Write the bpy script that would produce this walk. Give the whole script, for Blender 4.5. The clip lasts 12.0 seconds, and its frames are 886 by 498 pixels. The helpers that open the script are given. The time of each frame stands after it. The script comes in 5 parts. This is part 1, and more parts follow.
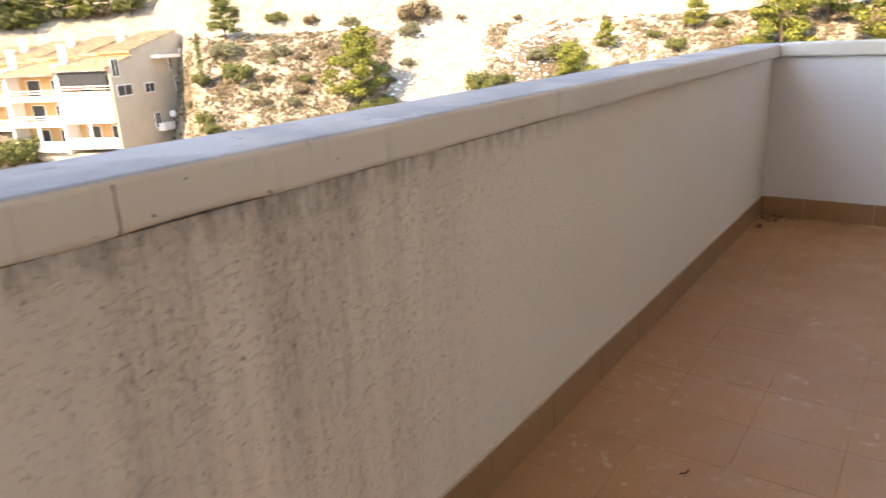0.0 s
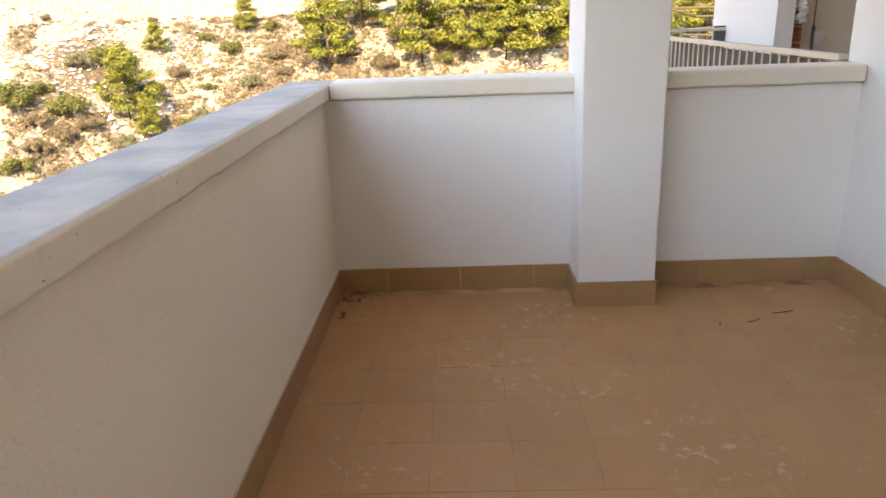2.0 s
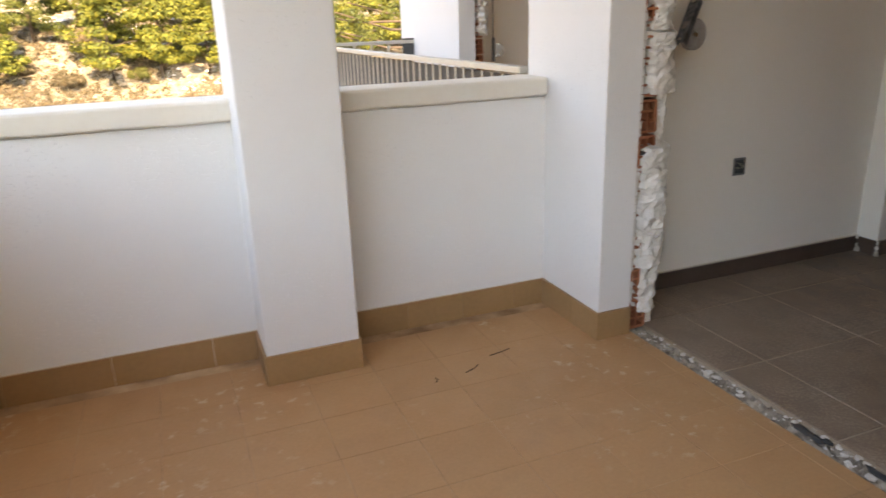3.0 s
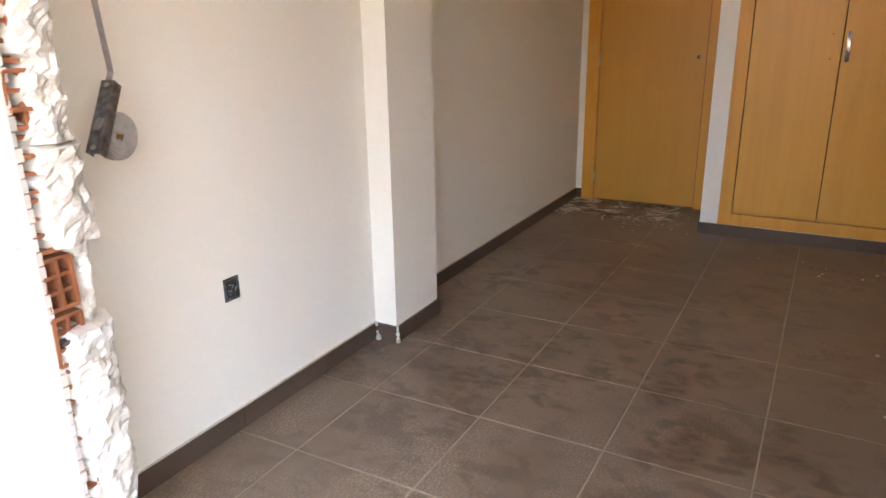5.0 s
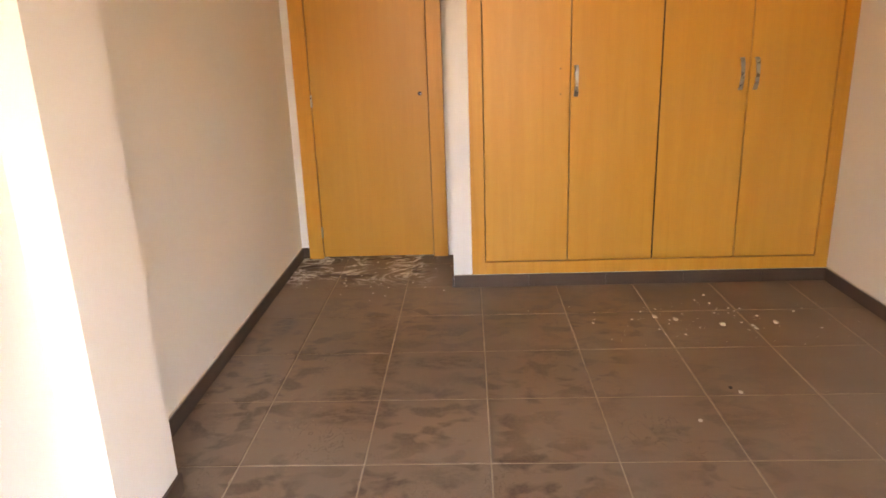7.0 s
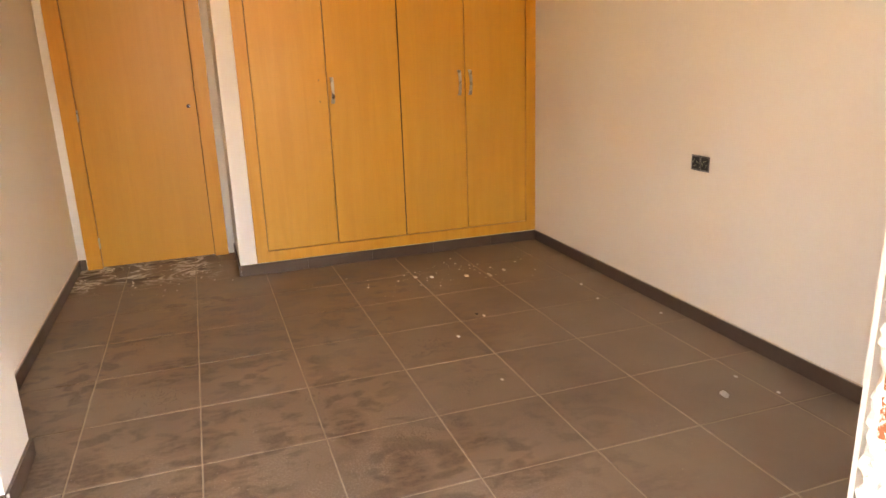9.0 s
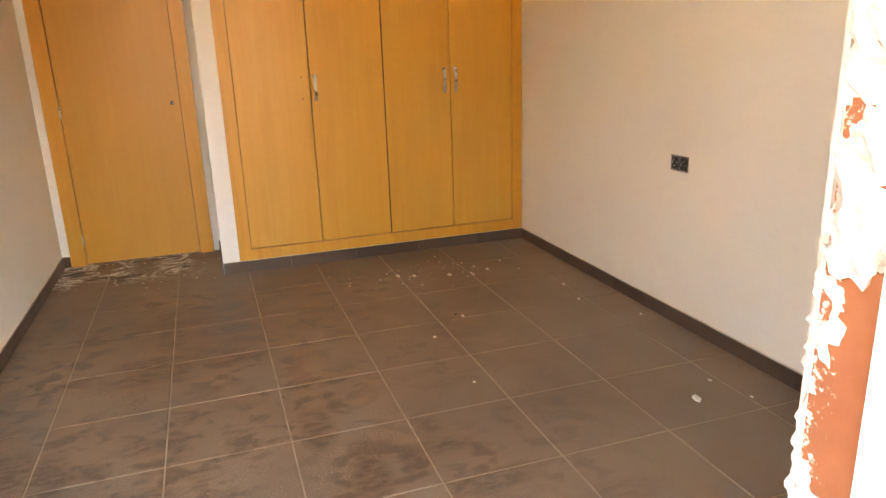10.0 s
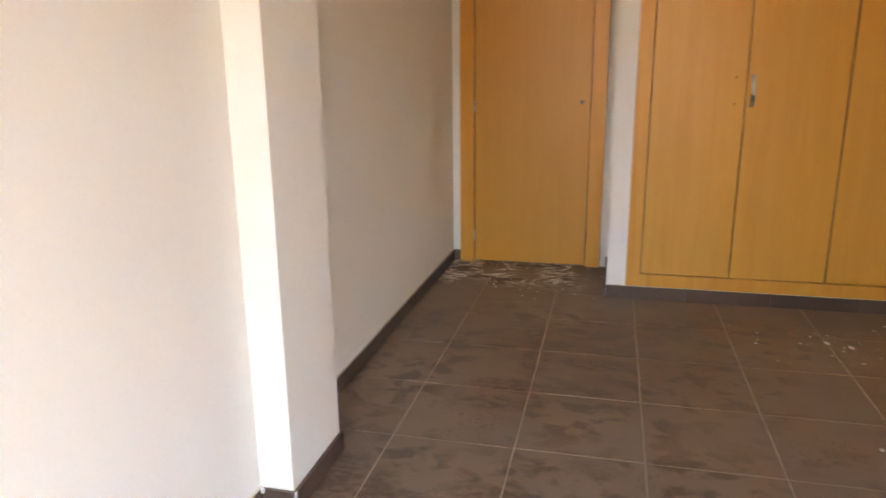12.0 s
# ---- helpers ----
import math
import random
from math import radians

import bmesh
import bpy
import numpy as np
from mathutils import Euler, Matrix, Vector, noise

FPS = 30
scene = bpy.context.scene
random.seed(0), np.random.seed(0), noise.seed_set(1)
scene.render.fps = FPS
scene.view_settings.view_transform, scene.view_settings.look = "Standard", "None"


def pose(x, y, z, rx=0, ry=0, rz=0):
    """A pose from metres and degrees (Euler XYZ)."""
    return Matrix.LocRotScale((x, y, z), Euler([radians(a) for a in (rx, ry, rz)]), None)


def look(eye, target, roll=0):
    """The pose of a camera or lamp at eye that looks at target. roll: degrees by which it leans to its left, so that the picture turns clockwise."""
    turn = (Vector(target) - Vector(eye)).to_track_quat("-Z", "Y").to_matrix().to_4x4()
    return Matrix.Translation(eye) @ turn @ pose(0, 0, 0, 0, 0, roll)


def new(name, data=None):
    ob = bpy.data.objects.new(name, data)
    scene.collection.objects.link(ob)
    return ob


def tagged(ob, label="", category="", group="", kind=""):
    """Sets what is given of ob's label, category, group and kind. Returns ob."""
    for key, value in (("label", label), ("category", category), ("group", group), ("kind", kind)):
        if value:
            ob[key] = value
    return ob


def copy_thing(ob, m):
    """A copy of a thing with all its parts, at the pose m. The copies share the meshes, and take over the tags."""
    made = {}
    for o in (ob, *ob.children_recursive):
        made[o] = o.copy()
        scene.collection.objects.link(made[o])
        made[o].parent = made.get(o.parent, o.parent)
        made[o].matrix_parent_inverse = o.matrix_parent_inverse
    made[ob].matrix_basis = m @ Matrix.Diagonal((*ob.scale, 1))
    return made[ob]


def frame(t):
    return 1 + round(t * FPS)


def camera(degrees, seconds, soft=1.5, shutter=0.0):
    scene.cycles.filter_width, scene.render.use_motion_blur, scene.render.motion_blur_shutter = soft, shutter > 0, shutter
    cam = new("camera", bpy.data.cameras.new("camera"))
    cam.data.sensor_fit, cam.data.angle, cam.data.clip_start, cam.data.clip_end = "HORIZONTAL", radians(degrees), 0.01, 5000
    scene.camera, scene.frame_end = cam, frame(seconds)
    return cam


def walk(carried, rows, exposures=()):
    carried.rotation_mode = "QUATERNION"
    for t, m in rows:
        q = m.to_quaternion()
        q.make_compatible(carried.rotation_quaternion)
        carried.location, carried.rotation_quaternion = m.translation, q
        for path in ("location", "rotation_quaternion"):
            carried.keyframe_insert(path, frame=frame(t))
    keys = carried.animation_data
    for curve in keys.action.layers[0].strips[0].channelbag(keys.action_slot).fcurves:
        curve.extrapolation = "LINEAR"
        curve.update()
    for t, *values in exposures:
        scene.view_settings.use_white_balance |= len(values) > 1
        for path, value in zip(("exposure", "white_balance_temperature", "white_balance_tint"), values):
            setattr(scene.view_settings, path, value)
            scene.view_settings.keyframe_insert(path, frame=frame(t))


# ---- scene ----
cam = camera(65.2, 12.0, shutter=0.15)
PATH = [
    (0, (-0.084, -0.222, 1.068), (-1.209, 1.321, 0.474), -2.8),
    (0.5, (-0.245, 0.147, 1.114), (-0.924, 1.920, 0.489), -2.8),
    (1, (-0.291, 0.376, 1.181), (-0.637, 2.241, 0.549), -2.6),
    (1.5, (-0.266, 0.710, 1.193), (-0.448, 2.592, 0.538), -2.6),
    (2, (-0.294, 1.000, 1.183), (-0.353, 2.894, 0.545), -2.2),
    (2.5, (-0.253, 1.276, 1.188), (-0.008, 3.16, 0.564), -2.1),
    (3, (-0.016, 1.545, 1.160), (0.671, 3.314, 0.529), -2.0),
    (3.4, (0.117, 1.729, 1.172), (1.193, 3.297, 0.55), -1.2),
    (3.5, (0.15, 1.779, 1.159), (1.31, 3.288, 0.544), -1.2),
    (3.7, (0.209, 1.884, 1.165), (1.528, 3.259, 0.553), -0.9),
    (5.3, (0.897, 2.291, 1.323), (2.601, 3.148, 0.719), -1.3),
    (5.5, (0.983, 2.368, 1.33), (2.719, 3.158, 0.728), -1.5),
    (6, (1.193, 2.533, 1.347), (3.019, 3.093, 0.753), -1.4),
    (6.5, (1.441, 2.653, 1.353), (3.321, 2.99, 0.76), -1.7),
    (7, (1.504, 2.754, 1.409), (3.417, 2.834, 0.832), -2.0),
    (7.5, (1.386, 2.803, 1.45), (3.279, 2.504, 0.878), -2.2),
    (7.7, (1.308, 2.796, 1.461), (3.174, 2.362, 0.887), -2.2),
    (9.3, (0.718, 3.037, 1.363), (2.539, 2.41, 0.823), -2.0),
    (9.5, (0.689, 3.002, 1.363), (2.511, 2.38, 0.82), -2.1),
    (10, (0.786, 2.869, 1.389), (2.608, 2.259, 0.833), -1.9),
    (10.5, (0.922, 2.807, 1.432), (2.754, 2.226, 0.882), -1.7),
    (11, (1.107, 2.794, 1.413), (2.962, 2.284, 0.868), -1.4),
    (11.5, (1.317, 2.871, 1.338), (3.241, 2.708, 0.817), -1.0),
    (12, (1.411, 2.858, 1.28), (3.293, 3.319, 0.787), -0.6),
]
walk(cam, [(t, look(eye, aim, roll)) for t, eye, aim, roll in PATH],
     exposures=[(0, 2.8, 9800, 21), (1, 2.68, 10000, 19), (2, 2.82, 11200, 20), (2.7, 2.95, 11700, 20), (3.2, 3.2, 11800, 20), (3.7, 3.75, 11500, 20), (5.3, 5.08, 10600, 23), (6.5, 5.5, 12000, 27),
                (7.5, 6.02, 14800, 28), (9.3, 5.78, 17500, 29), (10.5, 5.76, 12800, 22), (11, 5.98, 15000, 27), (11.5, 5.87, 13000, 26), (12, 5.3, 10900, 23)])

# ---- light ----
SUN = Vector((-0.09, -0.78, 0.62)).normalized()          # towards the sun
world = bpy.data.worlds.new("sky")
scene.world = world
world.use_nodes = True
sky = world.node_tree.nodes.new("ShaderNodeTexSky")
sky.sky_type, sky.sun_disc = "NISHITA", False
sky.dust_density, sky.ozone_density = 0.1, 4.0
sky.sun_elevation = math.asin(SUN.z)
sky.sun_rotation = math.atan2(SUN.x, SUN.y)
world.node_tree.links.new(sky.outputs[0], world.node_tree.nodes["Background"].inputs[0])
world.node_tree.nodes["Background"].inputs[1].default_value = 0.15
lamp = bpy.data.lights.new("sun", "SUN")
lamp.energy, lamp.angle, lamp.color = 2.5, radians(0.5), (1.0, 0.92, 0.78)
new("sun", lamp).matrix_world = look((0, 0, 60), Vector((0, 0, 60)) - SUN)

# ---- materials ----


def link(nt, a, b):
    nt.links.new(a, b)


def node(nt, kind, vector=None, **values):
    n = nt.nodes.new("ShaderNode" + kind)
    if vector is not None:
        link(nt, vector, n.inputs["Vector"])
    for key, value in values.items():
        n.inputs[key].default_value = value
    return n


def place_of(nt, sx=1.0, sy=1.0, sz=1.0):
    g = nt.nodes.new("ShaderNodeNewGeometry")
    m = nt.nodes.new("ShaderNodeMapping")
    m.inputs["Scale"].default_value = (sx, sy, sz)
    link(nt, g.outputs["Position"], m.inputs["Vector"])
    return m.outputs[0]


def local_of(nt, sx=1.0, sy=1.0, sz=1.0):
    g = nt.nodes.new("ShaderNodeTexCoord")
    m = nt.nodes.new("ShaderNodeMapping")
    m.inputs["Scale"].default_value = (sx, sy, sz)
    link(nt, g.outputs["Object"], m.inputs["Vector"])
    return m.outputs[0]


def noise_at(nt, vec, scale, detail=3.0, rough=0.55):
    n = node(nt, "TexNoise", vec, Scale=scale, Detail=detail, Roughness=rough)
    return n.outputs[0]


def step(nt, value, lo, hi, a=0.0, b=1.0):
    m = nt.nodes.new("ShaderNodeMapRange")
    m.inputs[1].default_value, m.inputs[2].default_value = lo, hi
    m.inputs[3].default_value, m.inputs[4].default_value = a, b
    link(nt, value, m.inputs[0])
    return m.outputs[0]


def calc(nt, op, a, b):
    m = nt.nodes.new("ShaderNodeMath")
    m.operation = op
    for k, v in enumerate((a, b)):
        if isinstance(v, (int, float)):
            m.inputs[k].default_value = v
        else:
            link(nt, v, m.inputs[k])
    return m.outputs[0]


def blend(nt, fac, a, b, how="MIX"):
    m = nt.nodes.new("ShaderNodeMix")
    m.data_type, m.blend_type = "RGBA", how
    for k, v in ((0, fac), (6, a), (7, b)):
        if isinstance(v, (int, float)):
            m.inputs[k].default_value = v
        elif isinstance(v, tuple):
            m.inputs[k].default_value = (*v, 1)
        else:
            link(nt, v, m.inputs[k])
    return m.outputs[2]


def bump(nt, height, strength, distance, b, under=None):
    n = nt.nodes.new("ShaderNodeBump")
    n.inputs["Strength"].default_value, n.inputs["Distance"].default_value = strength, distance
    link(nt, height, n.inputs["Height"])
    if under is not None:
        link(nt, under, n.inputs["Normal"])
    link(nt, n.outputs[0], b.inputs["Normal"])
    return n.outputs[0]


def material(name, rough=0.6, metal=0.0, spec=0.4):
    m = bpy.data.materials.new(name)
    m.use_nodes = True
    b = m.node_tree.nodes["Principled BSDF"]
    b.inputs["Roughness"].default_value, b.inputs["Metallic"].default_value = rough, metal
    b.inputs["Specular IOR Level"].default_value = spec
    return m, m.node_tree, b


def plain(name, c1, c2, scale=3.0, rough=0.6, metal=0.0, fine=60.0, depth=0.0006, spec=0.4, vary=0.0, local=False):
    """A surface of two near colours, with large stains, fine grain and slight relief."""
    m, nt, b = material(name, rough, metal, spec)
    p = local_of(nt) if local else place_of(nt)
    big = step(nt, noise_at(nt, p, scale, 4), 0.3, 0.7)
    col = blend(nt, big, c1, c2)
    small = noise_at(nt, p, fine, 3)
    col = blend(nt, 0.22, col, blend(nt, small, (0.25, 0.25, 0.25), (0.75, 0.75, 0.75)), "OVERLAY")
    if vary:
        info = nt.nodes.new("ShaderNodeObjectInfo")
        v = step(nt, info.outputs["Random"], 0, 1, 1 - vary, 1 + vary)
        c = nt.nodes.new("ShaderNodeCombineColor")
        for k in range(3):
            link(nt, v, c.inputs[k])
        col = blend(nt, 1.0, col, c.outputs[0], "MULTIPLY")
    link(nt, col, b.inputs["Base Color"])
    link(nt, step(nt, big, 0, 1, rough * 0.85, min(1, rough * 1.15)), b.inputs["Roughness"])
    if depth:
        bump(nt, small, 0.8, depth, b)
    return m


def stucco_material(name, c1, c2, stained=False, depth=0.0035):
    m, nt, b = material(name, 0.85, 0, 0.25)
    p = place_of(nt)
    col = blend(nt, step(nt, noise_at(nt, p, 1.6, 4), 0.3, 0.7), c1, c2)
    lumps = node(nt, "TexVoronoi", p, Scale=95.0).outputs["Distance"]
    rag = noise_at(nt, place_of(nt, 1, 1, 1.6), 78, 3, 0.5)
    low, high = (0.34, 0.43) if stained else (0.31, 0.39)
    h = calc(nt, "ADD", calc(nt, "MULTIPLY", step(nt, rag, low, high), 0.9), calc(nt, "MULTIPLY", lumps, 0.18))
    if stained:
        # rain streaks that run down from the coping's joint
        sep = nt.nodes.new("ShaderNodeSeparateXYZ")
        link(nt, place_of(nt), sep.inputs[0])
        y, z = sep.outputs[1], sep.outputs[2]
        band = calc(nt, "MULTIPLY", step(nt, y, 0.02, 0.22), step(nt, y, 1.0, 0.6))
        streak = step(nt, noise_at(nt, place_of(nt, 1, 9, 0.6), 1.6, 4, 0.6), 0.38, 0.66)
        fleck = step(nt, noise_at(nt, place_of(nt, 1, 1, 0.45), 75, 3, 0.7), 0.50, 0.68)
        fall = step(nt, z, -0.2, 0.86, 0.25, 1.0)
        f = calc(nt, "MULTIPLY", calc(nt, "MULTIPLY", band, streak), fall)
        col = blend(nt, calc(nt, "MULTIPLY", f, 0.42), col, (0.30, 0.25, 0.20))
        col = blend(nt, calc(nt, "MULTIPLY", calc(nt, "MULTIPLY", f, fleck), 0.5), col, (0.055, 0.045, 0.04))
        lip = calc(nt, "MULTIPLY", step(nt, z, 0.80, 0.857), step(nt, noise_at(nt, place_of(nt, 1, 3, 1), 14, 3), 0.42, 0.65))
        lip = calc(nt, "MULTIPLY", lip, step(nt, y, 1.7, 0.9))
        col = blend(nt, calc(nt, "MULTIPLY", lip, 0.6), col, (0.12, 0.10, 0.08))
        pits = calc(nt, "MULTIPLY", step(nt, noise_at(nt, place_of(nt, 1, 1, 1.3), 70, 3, 0.6), 0.64, 0.69), step(nt, y, 1.6, 0.6))
        col = blend(nt, calc(nt, "MULTIPLY", pits, 0.45), col, (0.10, 0.085, 0.07))
        h = calc(nt, "MULTIPLY", h, step(nt, y, 0.9, 2.0, 1.0, 0.35))
    link(nt, col, b.inputs["Base Color"])
    bump(nt, h, 0.9, depth, b)
    return m


def wood_material(name, c1, c2, upright=True):
    m, nt, b = material(name, 0.34, 0, 0.5)
    p = local_of(nt, 5, 5, 0.35) if upright else local_of(nt, 9, 0.55, 9)
    warp = noise_at(nt, p, 1.3, 4, 0.6)
    fine = noise_at(nt, local_of(nt, 150, 150, 2.5) if upright else local_of(nt, 150, 2.5, 150), 1.0, 3)
    wave = node(nt, "TexNoise", p, Scale=3.2, Detail=6.0, Roughness=0.62, Distortion=1.1).outputs[0]
    col = blend(nt, step(nt, wave, 0.34, 0.66), c1, c2)
    col = blend(nt, 0.12, col, blend(nt, warp, (0.3, 0.3, 0.3), (0.72, 0.72, 0.72)), "OVERLAY")
    col = blend(nt, 0.06, col, blend(nt, step(nt, fine, 0.3, 0.7), (0.35, 0.35, 0.35), (0.65, 0.65, 0.65)), "OVERLAY")
    link(nt, col, b.inputs["Base Color"])
    link(nt, step(nt, warp, 0.3, 0.7, 0.28, 0.42), b.inputs["Roughness"])
    bump(nt, fine, 0.25, 0.0003, b)
    return m


def terrace_tile_material():
    m, nt, b = material("terrace_tile", 0.55, 0, 0.35)
    p = place_of(nt)
    col = blend(nt, step(nt, noise_at(nt, p, 1.5, 4), 0.3, 0.7), (0.47, 0.252, 0.121), (0.53, 0.293, 0.143))
    info = nt.nodes.new("ShaderNodeObjectInfo")
    v = step(nt, info.outputs["Random"], 0, 1, 0.975, 1.025)
    c = nt.nodes.new("ShaderNodeCombineColor")
    for k in range(3):
        link(nt, v, c.inputs[k])
    col = blend(nt, 1.0, col, c.outputs[0], "MULTIPLY")
    grain = noise_at(nt, p, 90, 3)
    col = blend(nt, 0.18, col, blend(nt, grain, (0.2, 0.2, 0.2), (0.8, 0.8, 0.8)), "OVERLAY")
    worn = calc(nt, "MULTIPLY", step(nt, noise_at(nt, p, 2.1, 2), 0.48, 0.62), step(nt, noise_at(nt, p, 26, 4, 0.65), 0.585, 0.65))
    col = blend(nt, calc(nt, "MULTIPLY", worn, 0.55), col, (0.66, 0.52, 0.39))
    dirt = step(nt, noise_at(nt, p, 6, 4), 0.55, 0.8)
    col = blend(nt, calc(nt, "MULTIPLY", dirt, 0.35), col, (0.33, 0.18, 0.100))
    link(nt, col, b.inputs["Base Color"])
    link(nt, step(nt, noise_at(nt, p, 8, 3), 0.3, 0.7, 0.42, 0.66), b.inputs["Roughness"])
    bump(nt, grain, 0.5, 0.0006, b)
    return m


def floor_tile_material():
    """Dark porcelain under a film of dust, with wiped shoe prints and dried plaster water by the door."""
    m, nt, b = material("floor_tile", 0.45, 0, 0.45)
    p = place_of(nt)
    base = blend(nt, step(nt, noise_at(nt, p, 7, 4), 0.3, 0.7), (0.120, 0.082, 0.060), (0.150, 0.105, 0.078))
    dust = step(nt, noise_at(nt, p, 0.9, 3), 0.32, 0.62, 0.40, 0.80)
    col = blend(nt, dust, base, (0.285, 0.200, 0.142))
    sep = nt.nodes.new("ShaderNodeSeparateXYZ")
    link(nt, p, sep.inputs[0])
    x, y = sep.outputs[0], sep.outputs[1]
    # speckled dust near the knocked-out wall
    near = calc(nt, "MULTIPLY", step(nt, x, 3.7, 2.3), step(nt, y, 1.7, 2.6))
    speck = step(nt, noise_at(nt, p, 110, 4, 0.7), 0.47, 0.60)
    col = blend(nt, calc(nt, "MULTIPLY", calc(nt, "MULTIPLY", near, step(nt, noise_at(nt, p, 3.0, 3), 0.38, 0.60)), calc(nt, "MULTIPLY", speck, 0.8)), col, (0.38, 0.295, 0.23))
    # shoe prints: dark, soft-edged scuffs in patches across the room
    band = calc(nt, "MULTIPLY", step(nt, y, 1.3, 2.1), calc(nt, "MULTIPLY", step(nt, x, 5.5, 5.0), step(nt, x, 2.0, 2.9, 0.35, 1.0)))
    patch = step(nt, noise_at(nt, p, 1.7, 2), 0.36, 0.52)
    blot = node(nt, "TexNoise", place_of(nt, 1.5, 1, 1), Scale=7.5, Detail=2.5, Roughness=0.5, Distortion=0.35).outputs[0]
    prints = calc(nt, "MULTIPLY", calc(nt, "MULTIPLY", step(nt, blot, 0.49, 0.60), patch), band)
    # single soles, longer than wide, some along the room and some across
    warp = blend(nt, 0.06, p, node(nt, "TexNoise", p, Scale=4.0).outputs[1], "ADD")
    soles = None
    for sx, sy in ((1.35, 3.1), (3.2, 1.4)):
        stretch = nt.nodes.new("ShaderNodeMapping")
        stretch.inputs["Scale"].default_value = (sx, sy, 1)
        link(nt, warp, stretch.inputs["Vector"])
        cell = node(nt, "TexVoronoi", stretch.outputs[0], Scale=1.15, Randomness=1.0)
        oval = step(nt, cell.outputs["Distance"], 0.33, 0.20)
        soles = oval if soles is None else calc(nt, "MAXIMUM", soles, oval)
    tread = step(nt, noise_at(nt, place_of(nt, 1, 0.4, 1), 34, 2), 0.40, 0.58, 0.35, 1.0)
    soles = calc(nt, "MULTIPLY", calc(nt, "MULTIPLY", soles, tread), band)
    prints = calc(nt, "MAXIMUM", calc(nt, "MULTIPLY", prints, 0.9), soles)
    ridge = step(nt, noise_at(nt, p, 70, 3, 0.6), 0.36, 0.60, 0.72, 1.0)
    scuff = node(nt, "TexNoise", place_of(nt, 0.8, 1.6, 1), Scale=11.0, Detail=3.0, Roughness=0.5, Distortion=1.6).outputs[0]
    lines = calc(nt, "MULTIPLY", calc(nt, "MULTIPLY", step(nt, calc(nt, "ABSOLUTE", calc(nt, "SUBTRACT", scuff, 0.5), 0.0), 0.022, 0.006), step(nt, noise_at(nt, p, 3.1, 2), 0.56, 0.64)), band)
    col = blend(nt, calc(nt, "MULTIPLY", calc(nt, "MULTIPLY", prints, ridge), 0.84), col, (0.072, 0.038, 0.025))
    col = blend(nt, calc(nt, "MULTIPLY", lines, 0.45), col, (0.075, 0.045, 0.032))
    # dried plaster by the door
    dx = calc(nt, "MULTIPLY", step(nt, x, 5.40, 5.62), step(nt, y, 2.95, 3.10))
    spill = node(nt, "TexNoise", place_of(nt, 1.0, 0.55, 1), Scale=4.4, Detail=8.0, Roughness=0.66, Distortion=1.8).outputs[0]
    swirl = step(nt, calc(nt, "ABSOLUTE", calc(nt, "SUBTRACT", spill, 0.5), 0.0), 0.045, 0.012)
    milk = calc(nt, "MULTIPLY", calc(nt, "MULTIPLY", dx, swirl), step(nt, noise_at(nt, p, 3.1, 3), 0.40, 0.54))
    col = blend(nt, calc(nt, "MULTIPLY", milk, 0.92), col, (0.86, 0.83, 0.79))
    rust = calc(nt, "MULTIPLY", dx, step(nt, noise_at(nt, place_of(nt, 1, 0.7, 1), 6.3, 4), 0.56, 0.62))
    col = blend(nt, calc(nt, "MULTIPLY", rust, 0.85), col, (0.055, 0.018, 0.010))
    crumb = calc(nt, "MULTIPLY", step(nt, noise_at(nt, p, 1.8, 2), 0.5, 0.62), step(nt, noise_at(nt, p, 120, 2), 0.71, 0.74))
    col = blend(nt, crumb, col, (0.5, 0.45, 0.4))
    link(nt, col, b.inputs["Base Color"])
    link(nt, step(nt, calc(nt, "ADD", dust, prints), 0.2, 1.3, 0.62, 0.36), b.inputs["Roughness"])
    bump(nt, noise_at(nt, p, 160, 2), 0.3, 0.0003, b)
    return m


